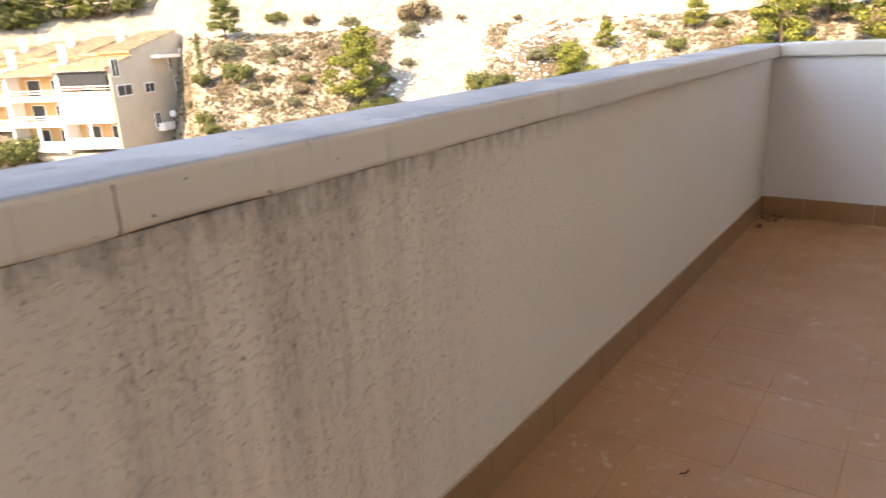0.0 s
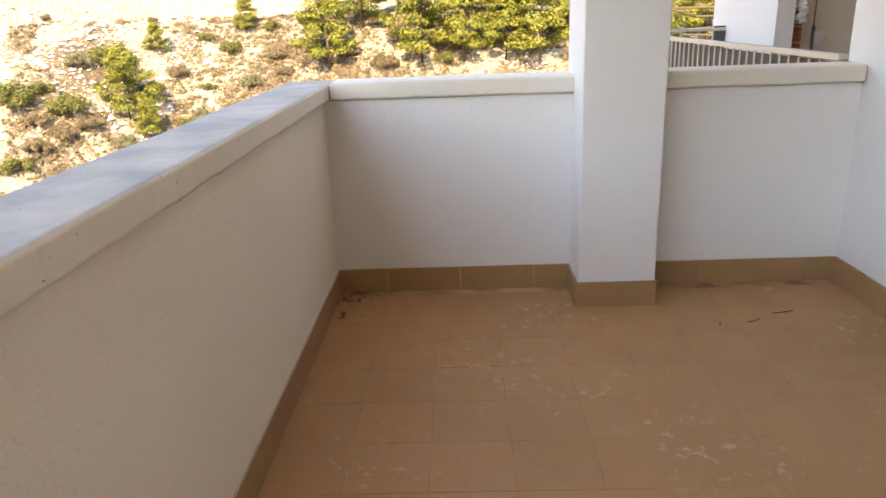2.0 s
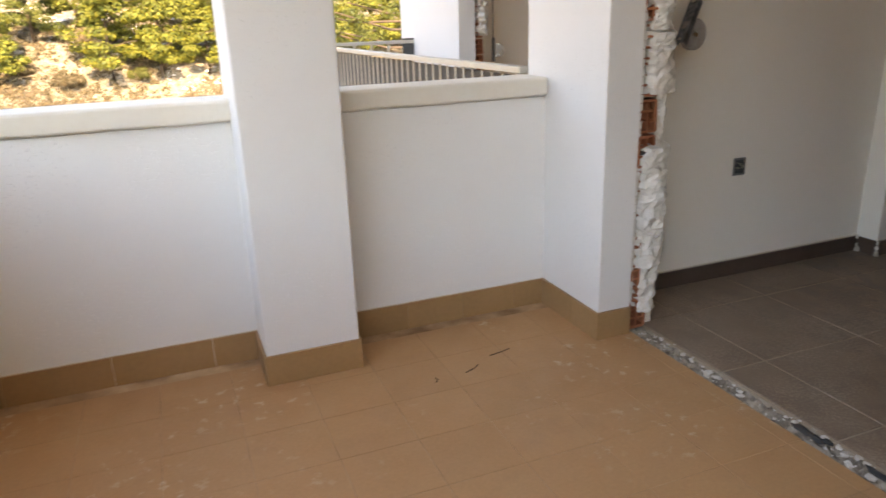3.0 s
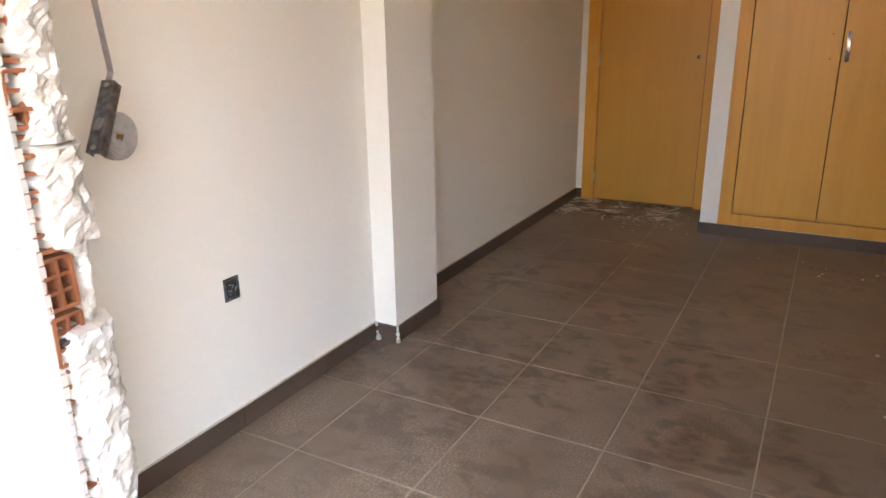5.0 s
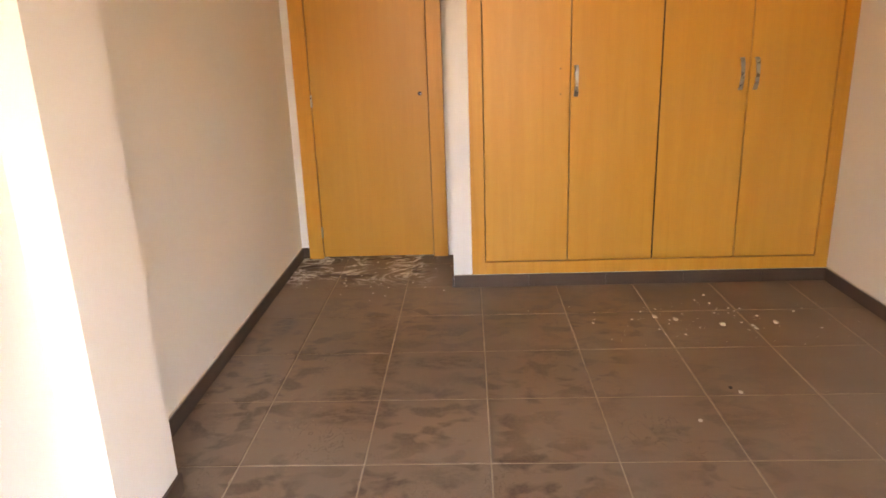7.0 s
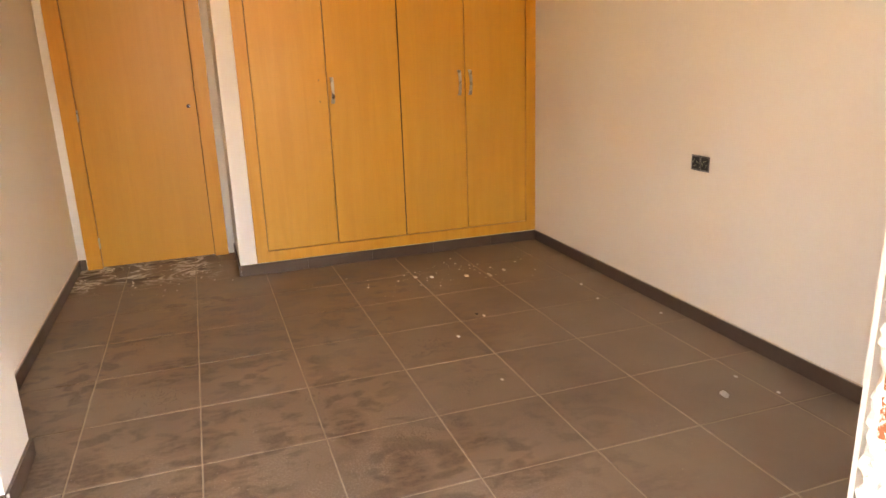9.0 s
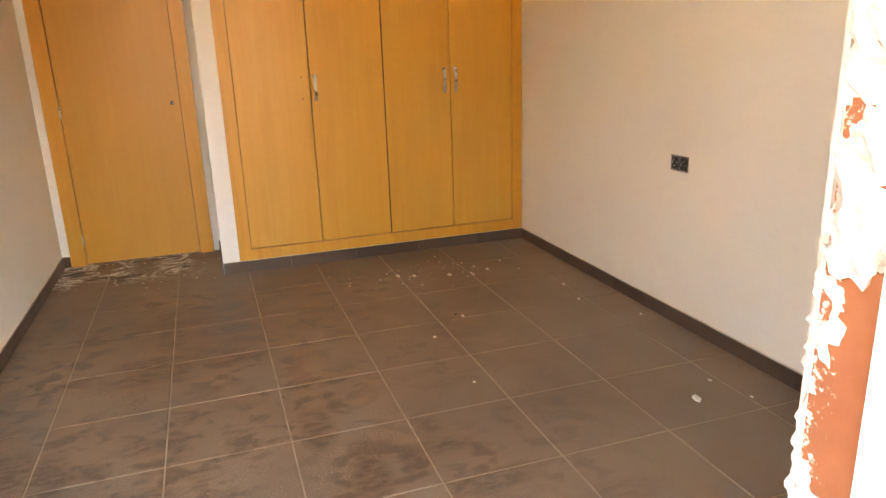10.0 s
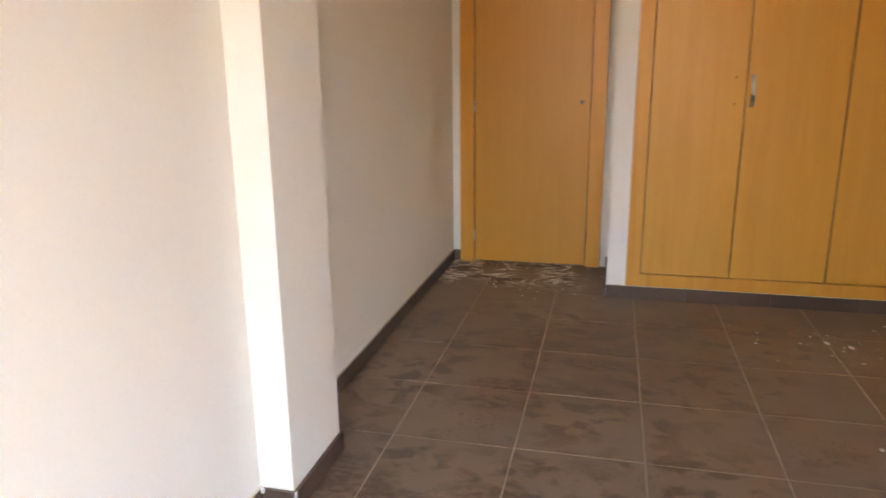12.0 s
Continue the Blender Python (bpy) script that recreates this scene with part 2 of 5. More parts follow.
def ground_material():
    m, nt, b = material("hillside", 0.95, 0, 0.1)
    p = place_of(nt)
    stone = blend(nt, step(nt, noise_at(nt, p, 0.8, 5), 0.3, 0.7), (0.50, 0.43, 0.335), (0.34, 0.285, 0.215))
    stone = blend(nt, calc(nt, "MULTIPLY", step(nt, noise_at(nt, p, 1.9, 7, 0.78), 0.50, 0.60), 0.55), stone, (0.27, 0.22, 0.155))
    scrub = blend(nt, step(nt, noise_at(nt, p, 1.4, 5), 0.35, 0.65), (0.20, 0.150, 0.100), (0.11, 0.090, 0.062))
    cover = calc(nt, "ADD", noise_at(nt, p, 2.2, 6, 0.72), step(nt, noise_at(nt, p, 0.22, 3), 0.38, 0.62, -0.12, 0.10))
    col = blend(nt, step(nt, cover, 0.455, 0.52), stone, scrub)
    # the gully's scree, the quarried faces and the track stay bare
    spot = nt.nodes.new("ShaderNodeSeparateXYZ")
    link(nt, p, spot.inputs[0])
    off = calc(nt, "ADD", calc(nt, "MULTIPLY", spot.outputs[0], 0.809), calc(nt, "MULTIPLY", spot.outputs[1], 0.588))
    off = calc(nt, "ADD", off, calc(nt, "MULTIPLY", calc(nt, "SUBTRACT", noise_at(nt, p, 0.16, 3), 0.5), 9.0))
    gully = step(nt, calc(nt, "ABSOLUTE", off, 0.0), 5.6, 4.4)
    col = blend(nt, calc(nt, "MULTIPLY", gully, 0.95), col, stone)
    bare = step(nt, noise_at(nt, place_of(nt, 1, 1, 1.6), 0.062, 3), 0.53, 0.60)
    col = blend(nt, calc(nt, "MULTIPLY", bare, 0.93), col, stone)
    sep = nt.nodes.new("ShaderNodeSeparateXYZ")
    link(nt, p, sep.inputs[0])
    flat = step(nt, calc(nt, "ADD", sep.outputs[2], calc(nt, "MULTIPLY", noise_at(nt, p, 0.25, 3), 1.2)), 1.9, 2.4)
    col = blend(nt, flat, col, stone)
    bed = node(nt, "TexWave", place_of(nt, 0.25, 0.25, 1.0), Scale=2.2, Distortion=7.0, Detail=4.0).outputs[1]
    col = blend(nt, 0.18, col, blend(nt, bed, (0.3, 0.3, 0.3), (0.7, 0.7, 0.7)), "OVERLAY")
    link(nt, col, b.inputs["Base Color"])
    bump(nt, calc(nt, "ADD", noise_at(nt, p, 2.5, 6, 0.7), calc(nt, "MULTIPLY", bed, 0.2)), 1.0, 0.5, b)
    return m


def leaf_material(name, c1, c2):
    m, nt, b = material(name, 0.6, 0, 0.2)
    g = nt.nodes.new("ShaderNodeNewGeometry")
    col = blend(nt, g.outputs["Random Per Island"], c1, c2)
    col = blend(nt, 0.5, col, blend(nt, noise_at(nt, place_of(nt), 0.9, 3), (0.2, 0.2, 0.2), (0.8, 0.8, 0.8)), "OVERLAY")
    link(nt, col, b.inputs["Base Color"])
    b.inputs["Subsurface Weight"].default_value = 0.0
    return m


def coping_material():
    """Old paint, its flat top darkened in place of shade, with a flaked patch and fine cracks."""
    m, nt, b = material("weathered_coping_paint", 0.6, 0, 0.35)
    p = place_of(nt)
    col = blend(nt, step(nt, noise_at(nt, p, 2.6, 4), 0.3, 0.7), (0.84, 0.77, 0.65), (0.79, 0.72, 0.60))
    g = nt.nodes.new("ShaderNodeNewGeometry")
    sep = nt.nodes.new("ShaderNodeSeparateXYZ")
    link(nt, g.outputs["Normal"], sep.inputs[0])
    # upward faces get a blotchy grey that dims the light on the top
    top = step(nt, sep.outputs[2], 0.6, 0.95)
    top_shade = step(nt, noise_at(nt, p, 5, 5, 0.6), 0.25, 0.6, 0.55, 1.0)
    col = blend(nt, calc(nt, "MULTIPLY", top, top_shade), col, (0.30, 0.295, 0.290))
    where = nt.nodes.new("ShaderNodeSeparateXYZ")
    link(nt, p, where.inputs[0])
    near = calc(nt, "MULTIPLY", step(nt, where.outputs[1], 1.15, 0.75), top)
    flake = calc(nt, "MULTIPLY", near, step(nt, noise_at(nt, p, 4.2, 5, 0.62), 0.52, 0.526))
    col = blend(nt, calc(nt, "MULTIPLY", flake, 0.75), col, (0.46, 0.455, 0.45))
    rim = calc(nt, "MULTIPLY", near, step(nt, calc(nt, "ABSOLUTE", calc(nt, "SUBTRACT", noise_at(nt, p, 4.2, 5, 0.62), 0.521), 0.0), 0.0035, 0.0015))
    rim = calc(nt, "MULTIPLY", rim, step(nt, noise_at(nt, p, 11, 3), 0.5, 0.56))
    col = blend(nt, calc(nt, "MULTIPLY", rim, 0.85), col, (0.06, 0.05, 0.045))
    spot = step(nt, noise_at(nt, p, 85, 2), 0.71, 0.74)
    col = blend(nt, calc(nt, "MULTIPLY", spot, 0.75), col, (0.08, 0.07, 0.06))
    drip = step(nt, noise_at(nt, place_of(nt, 1, 12, 1.2), 2.0, 4), 0.60, 0.75)
    col = blend(nt, calc(nt, "MULTIPLY", drip, 0.35), col, (0.30, 0.25, 0.19))
    link(nt, col, b.inputs["Base Color"])
    bump(nt, calc(nt, "ADD", noise_at(nt, p, 30, 4), flake), 0.7, 0.0012, b)
    return m


def brick_smear_material():
    m, nt, b = material("plaster_smeared_brick", 0.9, 0, 0.2)
    p = place_of(nt)
    col = blend(nt, step(nt, noise_at(nt, p, 9, 4), 0.3, 0.7), (0.37, 0.125, 0.060), (0.30, 0.098, 0.050))
    where = nt.nodes.new("ShaderNodeSeparateXYZ")
    link(nt, p, where.inputs[0])
    rim = step(nt, where.outputs[0], 1.435, 1.50, 0.0, 0.20)
    smear = step(nt, calc(nt, "ADD", noise_at(nt, p, 90, 5, 0.7), rim), 0.70, 0.76)
    col = blend(nt, smear, col, (0.72, 0.66, 0.58))
    link(nt, col, b.inputs["Base Color"])
    bump(nt, noise_at(nt, p, 120, 4), 0.8, 0.0012, b)
    return m


STUCCO = stucco_material("white_stucco", (0.81, 0.795, 0.77), (0.78, 0.765, 0.74), depth=0.0016)
# rain-streaked; its warmer tint carries light bounced off the terrace floor
STUCCO_LEFT = stucco_material("warm_lit_weathered_stucco", (0.89, 0.81, 0.685), (0.86, 0.775, 0.645), stained=True, depth=0.0022)
COPING = plain("coping_paint", (0.78, 0.73, 0.64), (0.72, 0.67, 0.58), 2.2, 0.62, fine=45, depth=0.0008)
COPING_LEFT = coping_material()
TERRACE_TILE = terrace_tile_material()
GROUT_T = plain("terrace_grout", (0.62, 0.41, 0.25), (0.24, 0.122, 0.060), 6, 0.9)
SKIRT_T = plain("terrace_skirting_tile", (0.37, 0.212, 0.100), (0.40, 0.232, 0.112), 4, 0.42, vary=0.05)
PAINT = plain("wall_paint", (0.87, 0.822, 0.742), (0.845, 0.792, 0.708), 0.9, 0.75, fine=220, depth=0.0003, spec=0.25)
PAINT_WHITE = plain("white_paint", (0.87, 0.86, 0.84), (0.85, 0.84, 0.82), 1.2, 0.7, fine=220, depth=0.0003, spec=0.25)
CEILING = plain("ceiling_paint", (0.86, 0.85, 0.83), (0.84, 0.83, 0.81), 0.8, 0.85, fine=150, depth=0.0004)
FLOOR_TILE = floor_tile_material()
GROUT = plain("floor_grout", (0.46, 0.37, 0.28), (0.33, 0.26, 0.19), 6, 0.9)
SKIRT = plain("dark_skirting_tile", (0.085, 0.054, 0.040), (0.105, 0.068, 0.051), 5, 0.36, vary=0.10)
CAULK = plain("plaster_edge", (0.62, 0.52, 0.40), (0.70, 0.62, 0.52), 7, 0.9)
WOOD = wood_material("beech_veneer", (0.68, 0.317, 0.055), (0.72, 0.348, 0.066))
WOOD_DOOR = wood_material("door_veneer", (0.615, 0.278, 0.046), (0.645, 0.300, 0.053))
WOOD_FRAME = wood_material("frame_veneer", (0.66, 0.285, 0.044), (0.72, 0.335, 0.060))
# near-black that paints the shade inside door and wardrobe gaps
DARK_GAP = plain("shadow_gap", (0.05, 0.022, 0.008), (0.06, 0.03, 0.01), 5, 0.8)
METAL = plain("brushed_nickel", (0.62, 0.60, 0.56), (0.55, 0.53, 0.50), 30, 0.28, 1.0, fine=300, depth=0.0001)
GALV = plain("galvanised_steel", (0.30, 0.32, 0.34), (0.12, 0.13, 0.14), 45, 0.45, 0.9, fine=160, depth=0.0004)
WEB = plain("grey_webbing", (0.36, 0.33, 0.31), (0.26, 0.235, 0.22), 40, 0.9, fine=400)
BLACK = plain("black_box_plastic", (0.022, 0.026, 0.03), (0.04, 0.045, 0.05), 60, 0.5)
COPPER = plain("wire_ends", (0.55, 0.53, 0.48), (0.25, 0.35, 0.30), 90, 0.4, 0.3)
BRICK = plain("hollow_clay_brick", (0.38, 0.130, 0.060), (0.30, 0.100, 0.050), 9, 0.9, fine=120, depth=0.001, vary=0.1)
BRICK_SMEAR = brick_smear_material()
MORTAR = plain("broken_plaster", (0.74, 0.71, 0.66), (0.55, 0.51, 0.45), 16, 0.95, fine=85, depth=0.003)
RUBBLE = plain("crushed_mortar", (0.50, 0.43, 0.35), (0.10, 0.08, 0.065), 24, 0.95, fine=70, depth=0.004)
DEBRIS = plain("tar_felt_scrap", (0.03, 0.03, 0.034), (0.06, 0.055, 0.05), 30, 0.8)
DRY = plain("dead_leaf", (0.10, 0.055, 0.03), (0.05, 0.03, 0.02), 30, 0.9)
RAIL = plain("rail_paint", (0.55, 0.50, 0.42), (0.50, 0.46, 0.39), 5, 0.5)
PANEL = plain("grey_rail_panel", (0.055, 0.055, 0.055), (0.07, 0.07, 0.068), 2, 0.6)
BARK = plain("pine_bark", (0.12, 0.085, 0.06), (0.07, 0.05, 0.038), 6, 0.95, fine=25, depth=0.01, local=True)
GROUND = ground_material()
PINE = leaf_material("pine_needles", (0.205, 0.200, 0.034), (0.060, 0.080, 0.020))
PINE_DARK = leaf_material("dark_pine_needles", (0.13, 0.135, 0.032), (0.040, 0.060, 0.018))
BUSH = leaf_material("shrub_leaves", (0.15, 0.150, 0.045), (0.055, 0.068, 0.022))
OLIVE = leaf_material("grey_green_leaves", (0.17, 0.165, 0.095), (0.085, 0.09, 0.050))
SCRUB = leaf_material("dry_scrub", (0.20, 0.150, 0.090), (0.085, 0.075, 0.045))
HOUSE_WHITE = plain("house_white", (0.80, 0.77, 0.72), (0.74, 0.71, 0.66), 0.6, 0.8, fine=8)
HOUSE_OCHRE = plain("house_ochre", (0.60, 0.36, 0.17), (0.56, 0.33, 0.16), 0.5, 0.85, fine=8)
# darker than the house front: the gable's shade is partly in this colour
HOUSE_GREY = plain("shaded_house_side", (0.47, 0.40, 0.31), (0.42, 0.35, 0.265), 0.4, 0.85, fine=8)
ROOF_TILE = plain("clay_roof_tile", (0.46, 0.33, 0.19), (0.22, 0.14, 0.08), 1.6, 0.9, fine=6, depth=0.02)
GLASS_DARK = plain("dark_window_glass", (0.03, 0.035, 0.04), (0.045, 0.05, 0.055), 2, 0.12, depth=0, spec=0.6)
AWNING = plain("red_cloth", (0.40, 0.05, 0.05), (0.33, 0.04, 0.04), 3, 0.9)

# ---- building blocks ----


def linked(name, bm, mat, parent=None, smooth=False):
    me = bpy.data.meshes.new(name)
    bm.normal_update()
    bm.to_mesh(me)
    bm.free()
    me.materials.append(mat)
    if smooth:
        for f in me.polygons:
            f.use_smooth = True
    ob = new(name, me)
    ob.parent = parent
    return ob


def part(name, bm, mat, parent, label="", smooth=False):
    return tagged(linked(name, bm, mat, parent, smooth), label)


def thing(name, label, category, group="", at=(0, 0, 0)):
    ob = new(name)
    ob.location = at
    return tagged(ob, label, category, group)


def setting(name, bm, mat, label, category, smooth=False):
    return tagged(linked(name, bm, mat, None, smooth), label, category, kind="structure")


def box(*spans, bevel=0.0, bm=None):
    """A box, or several, from (x0, y0, z0, x1, y1, z1)."""
    bm = bm or bmesh.new()
    for x0, y0, z0, x1, y1, z1 in spans:
        made = bmesh.ops.create_cube(bm, size=1)["verts"]
        for v in made:
            v.co = Vector(((x0 + x1) / 2 + v.co.x * (x1 - x0), (y0 + y1) / 2 + v.co.y * (y1 - y0), (z0 + z1) / 2 + v.co.z * (z1 - z0)))
        if bevel:
            edges = list({e for v in made for e in v.link_edges})
            bmesh.ops.bevel(bm, geom=edges, offset=bevel, segments=2, affect="EDGES", profile=0.5)
    return bm


def tube(points, radius, sides=8, taper=1.0, bm=None):
    bm = bm or bmesh.new()
    points = [Vector(p) for p in points]
    rings = []
    for k, p in enumerate(points):
        way = (points[min(k + 1, len(points) - 1)] - points[max(k - 1, 0)]).normalized()
        q = way.to_track_quat("Z", "Y")
        r = radius * (1 + (taper - 1) * k / max(1, len(points) - 1))
        rings.append([bm.verts.new(p + q @ Vector((r * math.cos(a), r * math.sin(a), 0))) for a in (2 * math.pi * j / sides for j in range(sides))])
    for a, b in zip(rings, rings[1:]):
        for j in range(sides):
            bm.faces.new((a[j], a[(j + 1) % sides], b[(j + 1) % sides], b[j]))
    bm.faces.new(rings[0][::-1])
    bm.faces.new(rings[-1])
    return bm


def disc(centre, axis, radius, depth, sides=28, bm=None):
    c, a = Vector(centre), Vector(axis).normalized()
    return tube([c - a * depth / 2, c + a * depth / 2], radius, sides, bm=bm)


def lump(centre, size, seed, rough=0.35, subdiv=3, bm=None):
    """A broken lump: a ball pulled about by noise, flattened into facets."""
    bm = bm or bmesh.new()
    made = bmesh.ops.create_icosphere(bm, subdivisions=subdiv, radius=1)["verts"]
    for v in made:
        n = v.co.normalized()
        d = 1 + rough * noise.noise(n * 1.3 + Vector((seed * 7.1, 0, 0))) + rough * 0.6 * noise.noise(n * 3.4 + Vector((0, seed * 3.3, 0)))
        d += rough * 0.3 * noise.noise(n * 8 + Vector((0, 0, seed)))
        q = n * d
        m = max(abs(q.x), abs(q.y), abs(q.z))
        q = q * (0.55 + 0.45 / max(m, 0.4) * q.length) if m > 0 else q
        v.co = Vector(centre) + Vector((q.x * size[0], q.y * size[1], q.z * size[2]))
    return bm


rng = random.Random(7)

# ---- the terrace ----
XL, YE, XJ, YJ, ZT = -0.868, 3.963, 1.374, 3.550, -0.010       # parapets' inner faces, the jamb's corner, the floor
YB = -3.0                                                      # the terrace goes on behind
XO, XI = 1.515, 1.640                                          # outer leaf and inner face of the knocked-out wall
YR = 2.070                                                     # the opening's other side

terrace = setting("floor_terrace", box((XL - 0.15, YB, -0.30, XO + 0.012, YE + 0.14, ZT - 0.0009)), GROUT_T, "brown tiled terrace floor with worn joints", "floor")


def parapet(name, span, cope_span, mat, cope_mat, label, cut):
    ob = setting(name, box(span, (span[0] + 0.012, span[1] + 0.012, span[5], span[3] - 0.012, span[4] - 0.012, span[5] + 0.012)), mat, label, "parapet")
    bm = box(cope_span, bevel=0.012)
    bmesh.ops.subdivide_edges(bm, edges=[e for e in bm.edges if e.calc_length() > 1.5], cuts=cut)
    for v in bm.verts:
        v.co.z += 0.0022 * noise.noise(v.co * 2.2)
        if v.co.z < 0.90:
            v.co.z += 0.0035 * noise.noise(v.co * 9) + 0.002 * noise.noise(v.co * 25)
    cope = part("coping", bm, cope_mat, ob, "rounded painted coping", smooth=True)
    cope.modifiers.new("even_normals", "WEIGHTED_NORMAL")
    return ob


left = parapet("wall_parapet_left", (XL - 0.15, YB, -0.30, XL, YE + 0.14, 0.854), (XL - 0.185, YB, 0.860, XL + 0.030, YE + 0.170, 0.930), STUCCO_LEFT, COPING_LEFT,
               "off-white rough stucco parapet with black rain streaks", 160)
end = parapet("wall_parapet_end", (XL, YE, -0.30, XJ, YE + 0.14, 0.857), (XL + 0.030, YE - 0.030, 0.862, XJ - 0.002, YE + 0.170, 0.934), STUCCO, COPING,
              "white rough stucco parapet between terraces", 60)
part("joint", box((XL + 0.024, 0.184, 0.862, XL + 0.0306, 0.187, 0.922)), RUBBLE, left, "cracked joint in the coping")

pillar = setting("column", box((0.182, 3.730, ZT, 0.505, YE + 0.14, 2.90), bevel=0.006), STUCCO, "square white stucco column standing on the terrace", "column")
jamb = setting("wall_jamb_left", box((XJ, YJ, ZT, XO, YE + 0.14, 2.90), bevel=0.004), STUCCO, "white stucco jamb beside the broken-out opening", "wall")
bm = box((XJ, YB, ZT, 1.394, 2.078, 2.90), (1.394, YB, 0.0, XI - 0.03, 1.86, 2.90))
facade = setting("wall_facade", bm, STUCCO, "white stucco outer wall of the house", "wall")
lintel = setting("wall_lintel", box((XJ, YR, 2.68, XI, YJ, 2.90)), STUCCO, "white stucco lintel over the opening", "wall")
# added out of view: shuts the terrace's rear end against the sun
back = setting("wall_back", box((XL - 0.15, YB - 0.15, -0.30, XI, YB, 2.90)), STUCCO, "unseen stucco wall added to keep sun off the terrace", "wall")
roof = setting("ceiling_terrace", box((-1.50, YB - 0.15, 2.90, XI + 0.10, YE + 0.50, 3.12)), STUCCO, "white rendered underside of the slab above", "ceiling")

setting("wall_foundation", box((XL - 0.14, YB - 0.14, -14.0, 6.70, YE + 0.13, -0.31), (1.40, YE + 0.13, -14.0, 5.95, 7.9, -0.31)), STUCCO, "rendered storeys of the building below", "wall")

# skirting of the terrace: each tile its own piece
def skirt_run(parent, a, b, face, z0, height, thick, pitch, mat, offset=0.0, gap=0.0018):
    """Tiles along the line a-b, standing proud of a wall towards face."""
    a, b, face = Vector((*a, 0)), Vector((*b, 0)), Vector((*face, 0))
    way = (b - a).normalized()
    length = (b - a).length
    cuts = [0.0]
    s = offset if offset > 0.02 else pitch
    while s < length - 0.01:
        cuts.append(s)
        s += pitch
    cuts.append(length)
    for s0, s1 in zip(cuts, cuts[1:]):
        p, q = a + way * (s0 + gap / 2), a + way * (s1 - gap / 2)
        lift = 0.0012 * rng.random()
        r = q + face * (thick + lift)
        lo = Vector((min(p.x, r.x, q.x), min(p.y, r.y, q.y)))
        hi = Vector((max(p.x, r.x, q.x), max(p.y, r.y, q.y)))
        part("skirting_tile", box((lo.x, lo.y, z0, hi.x, hi.y, z0 + height + 0.0015 * rng.random())), mat, parent)


def skirting(name, label):
    return tagged(new(name), label, "skirting", kind="structure")


base_t = skirting("baseboard_terrace", "brown ceramic skirting tiles along the terrace walls")
H_T = 0.108
skirt_run(base_t, (XL, YB), (XL, YE), (1, 0), ZT, H_T, 0.009, 0.333, SKIRT_T)
skirt_run(base_t, (XL + 0.010, YE), (0.182, YE), (0, -1), ZT, H_T, 0.009, 0.333, SKIRT_T, 0.214)
skirt_run(base_t, (0.505, YE), (XJ, YE), (0, -1), ZT, H_T, 0.009, 0.235, SKIRT_T, 0.257)
skirt_run(base_t, (0.182, 3.730), (0.182, YE - 0.010), (-1, 0), ZT, H_T, 0.009, 0.333, SKIRT_T)
skirt_run(base_t, (0.173, 3.730), (0.510, 3.730), (0, -1), ZT, H_T, 0.009, 0.4, SKIRT_T)
skirt_run(base_t, (0.505, 3.730), (0.505, YE - 0.010), (1, 0), ZT, H_T, 0.006, 0.333, SKIRT_T)
skirt_run(base_t, (XJ, YJ), (XJ, YE - 0.010), (-1, 0), ZT, H_T, 0.009, 0.235, SKIRT_T, 0.17)
skirt_run(base_t, (XJ - 0.009, YJ), (XO, YJ), (0, -1), ZT, H_T, 0.009, 0.333, SKIRT_T)
bm = box((XL, YB, ZT + H_T, XL + 0.005, YE, ZT + H_T + 0.004), (XL, YE - 0.004, ZT + H_T, XJ, YE, ZT + H_T + 0.003))
part("plaster_bead", bm, CAULK, base_t, "uneven pale bead above the skirting")

# ---- the room ----
YW, YW2, XD, XW, YS, YQ = 3.842, 3.912, 6.017, 5.386, 2.857, 0.697   # side wall, door wall, wardrobe front, its end, other side wall
HC = 2.75
room = setting("floor", box((XO + 0.07, YQ - 0.2, -0.30, XD + 0.6, YW2 + 0.02, -0.0022)), GROUT, "dusty dark brown porcelain tile floor", "floor")
wall_l = setting("wall_north", box((XO + 0.01, YW, 0, 3.10, YE + 0.14, HC), (3.40, YW2, 0, XD + 0.25, YE + 0.14, HC), (3.08, 3.733, 0, 3.44, YE + 0.10, HC)), PAINT, "cream painted wall with a projecting pier", "wall")
wall_r = setting("wall_south", box((XI, YQ - 0.25, 0, XD + 0.25, YQ, HC)), PAINT, "cream painted wall with a double socket", "wall")
bm = box((XD + 0.020, 2.905, 0, XD + 0.20, YS - 0.30, HC), (XD + 0.020, 3.860, 0, XD + 0.20, YW2, HC), (XD + 0.020, 2.905, 2.12, XD + 0.20, 3.860, HC))
wall_d = setting("wall_east", bm, PAINT_WHITE, "white painted wall around the inner door", "wall")
wall_e = setting("wall_wardrobe_end", box((XW, 2.748, 0, XD + 0.02, YS, HC)), PAINT_WHITE, "white painted end wall of the wardrobe", "wall")
setting("ceiling", box((XI - 0.05, YQ - 0.25, HC, XD + 0.7, YE + 0.14, HC + 0.10)), CEILING, "white painted ceiling", "ceiling")
setting("wall_behind", box((XD + 0.60, YQ - 0.25, -0.1, XD + 0.70, YE + 0.14, HC)), PAINT_WHITE, "plain wall behind the wardrobe", "wall")
setting("wall_inner_face", box((XI, YQ, 0, XI + 0.012, 1.905, HC)), PAINT, "cream plaster on the inside of the outer wall", "wall")

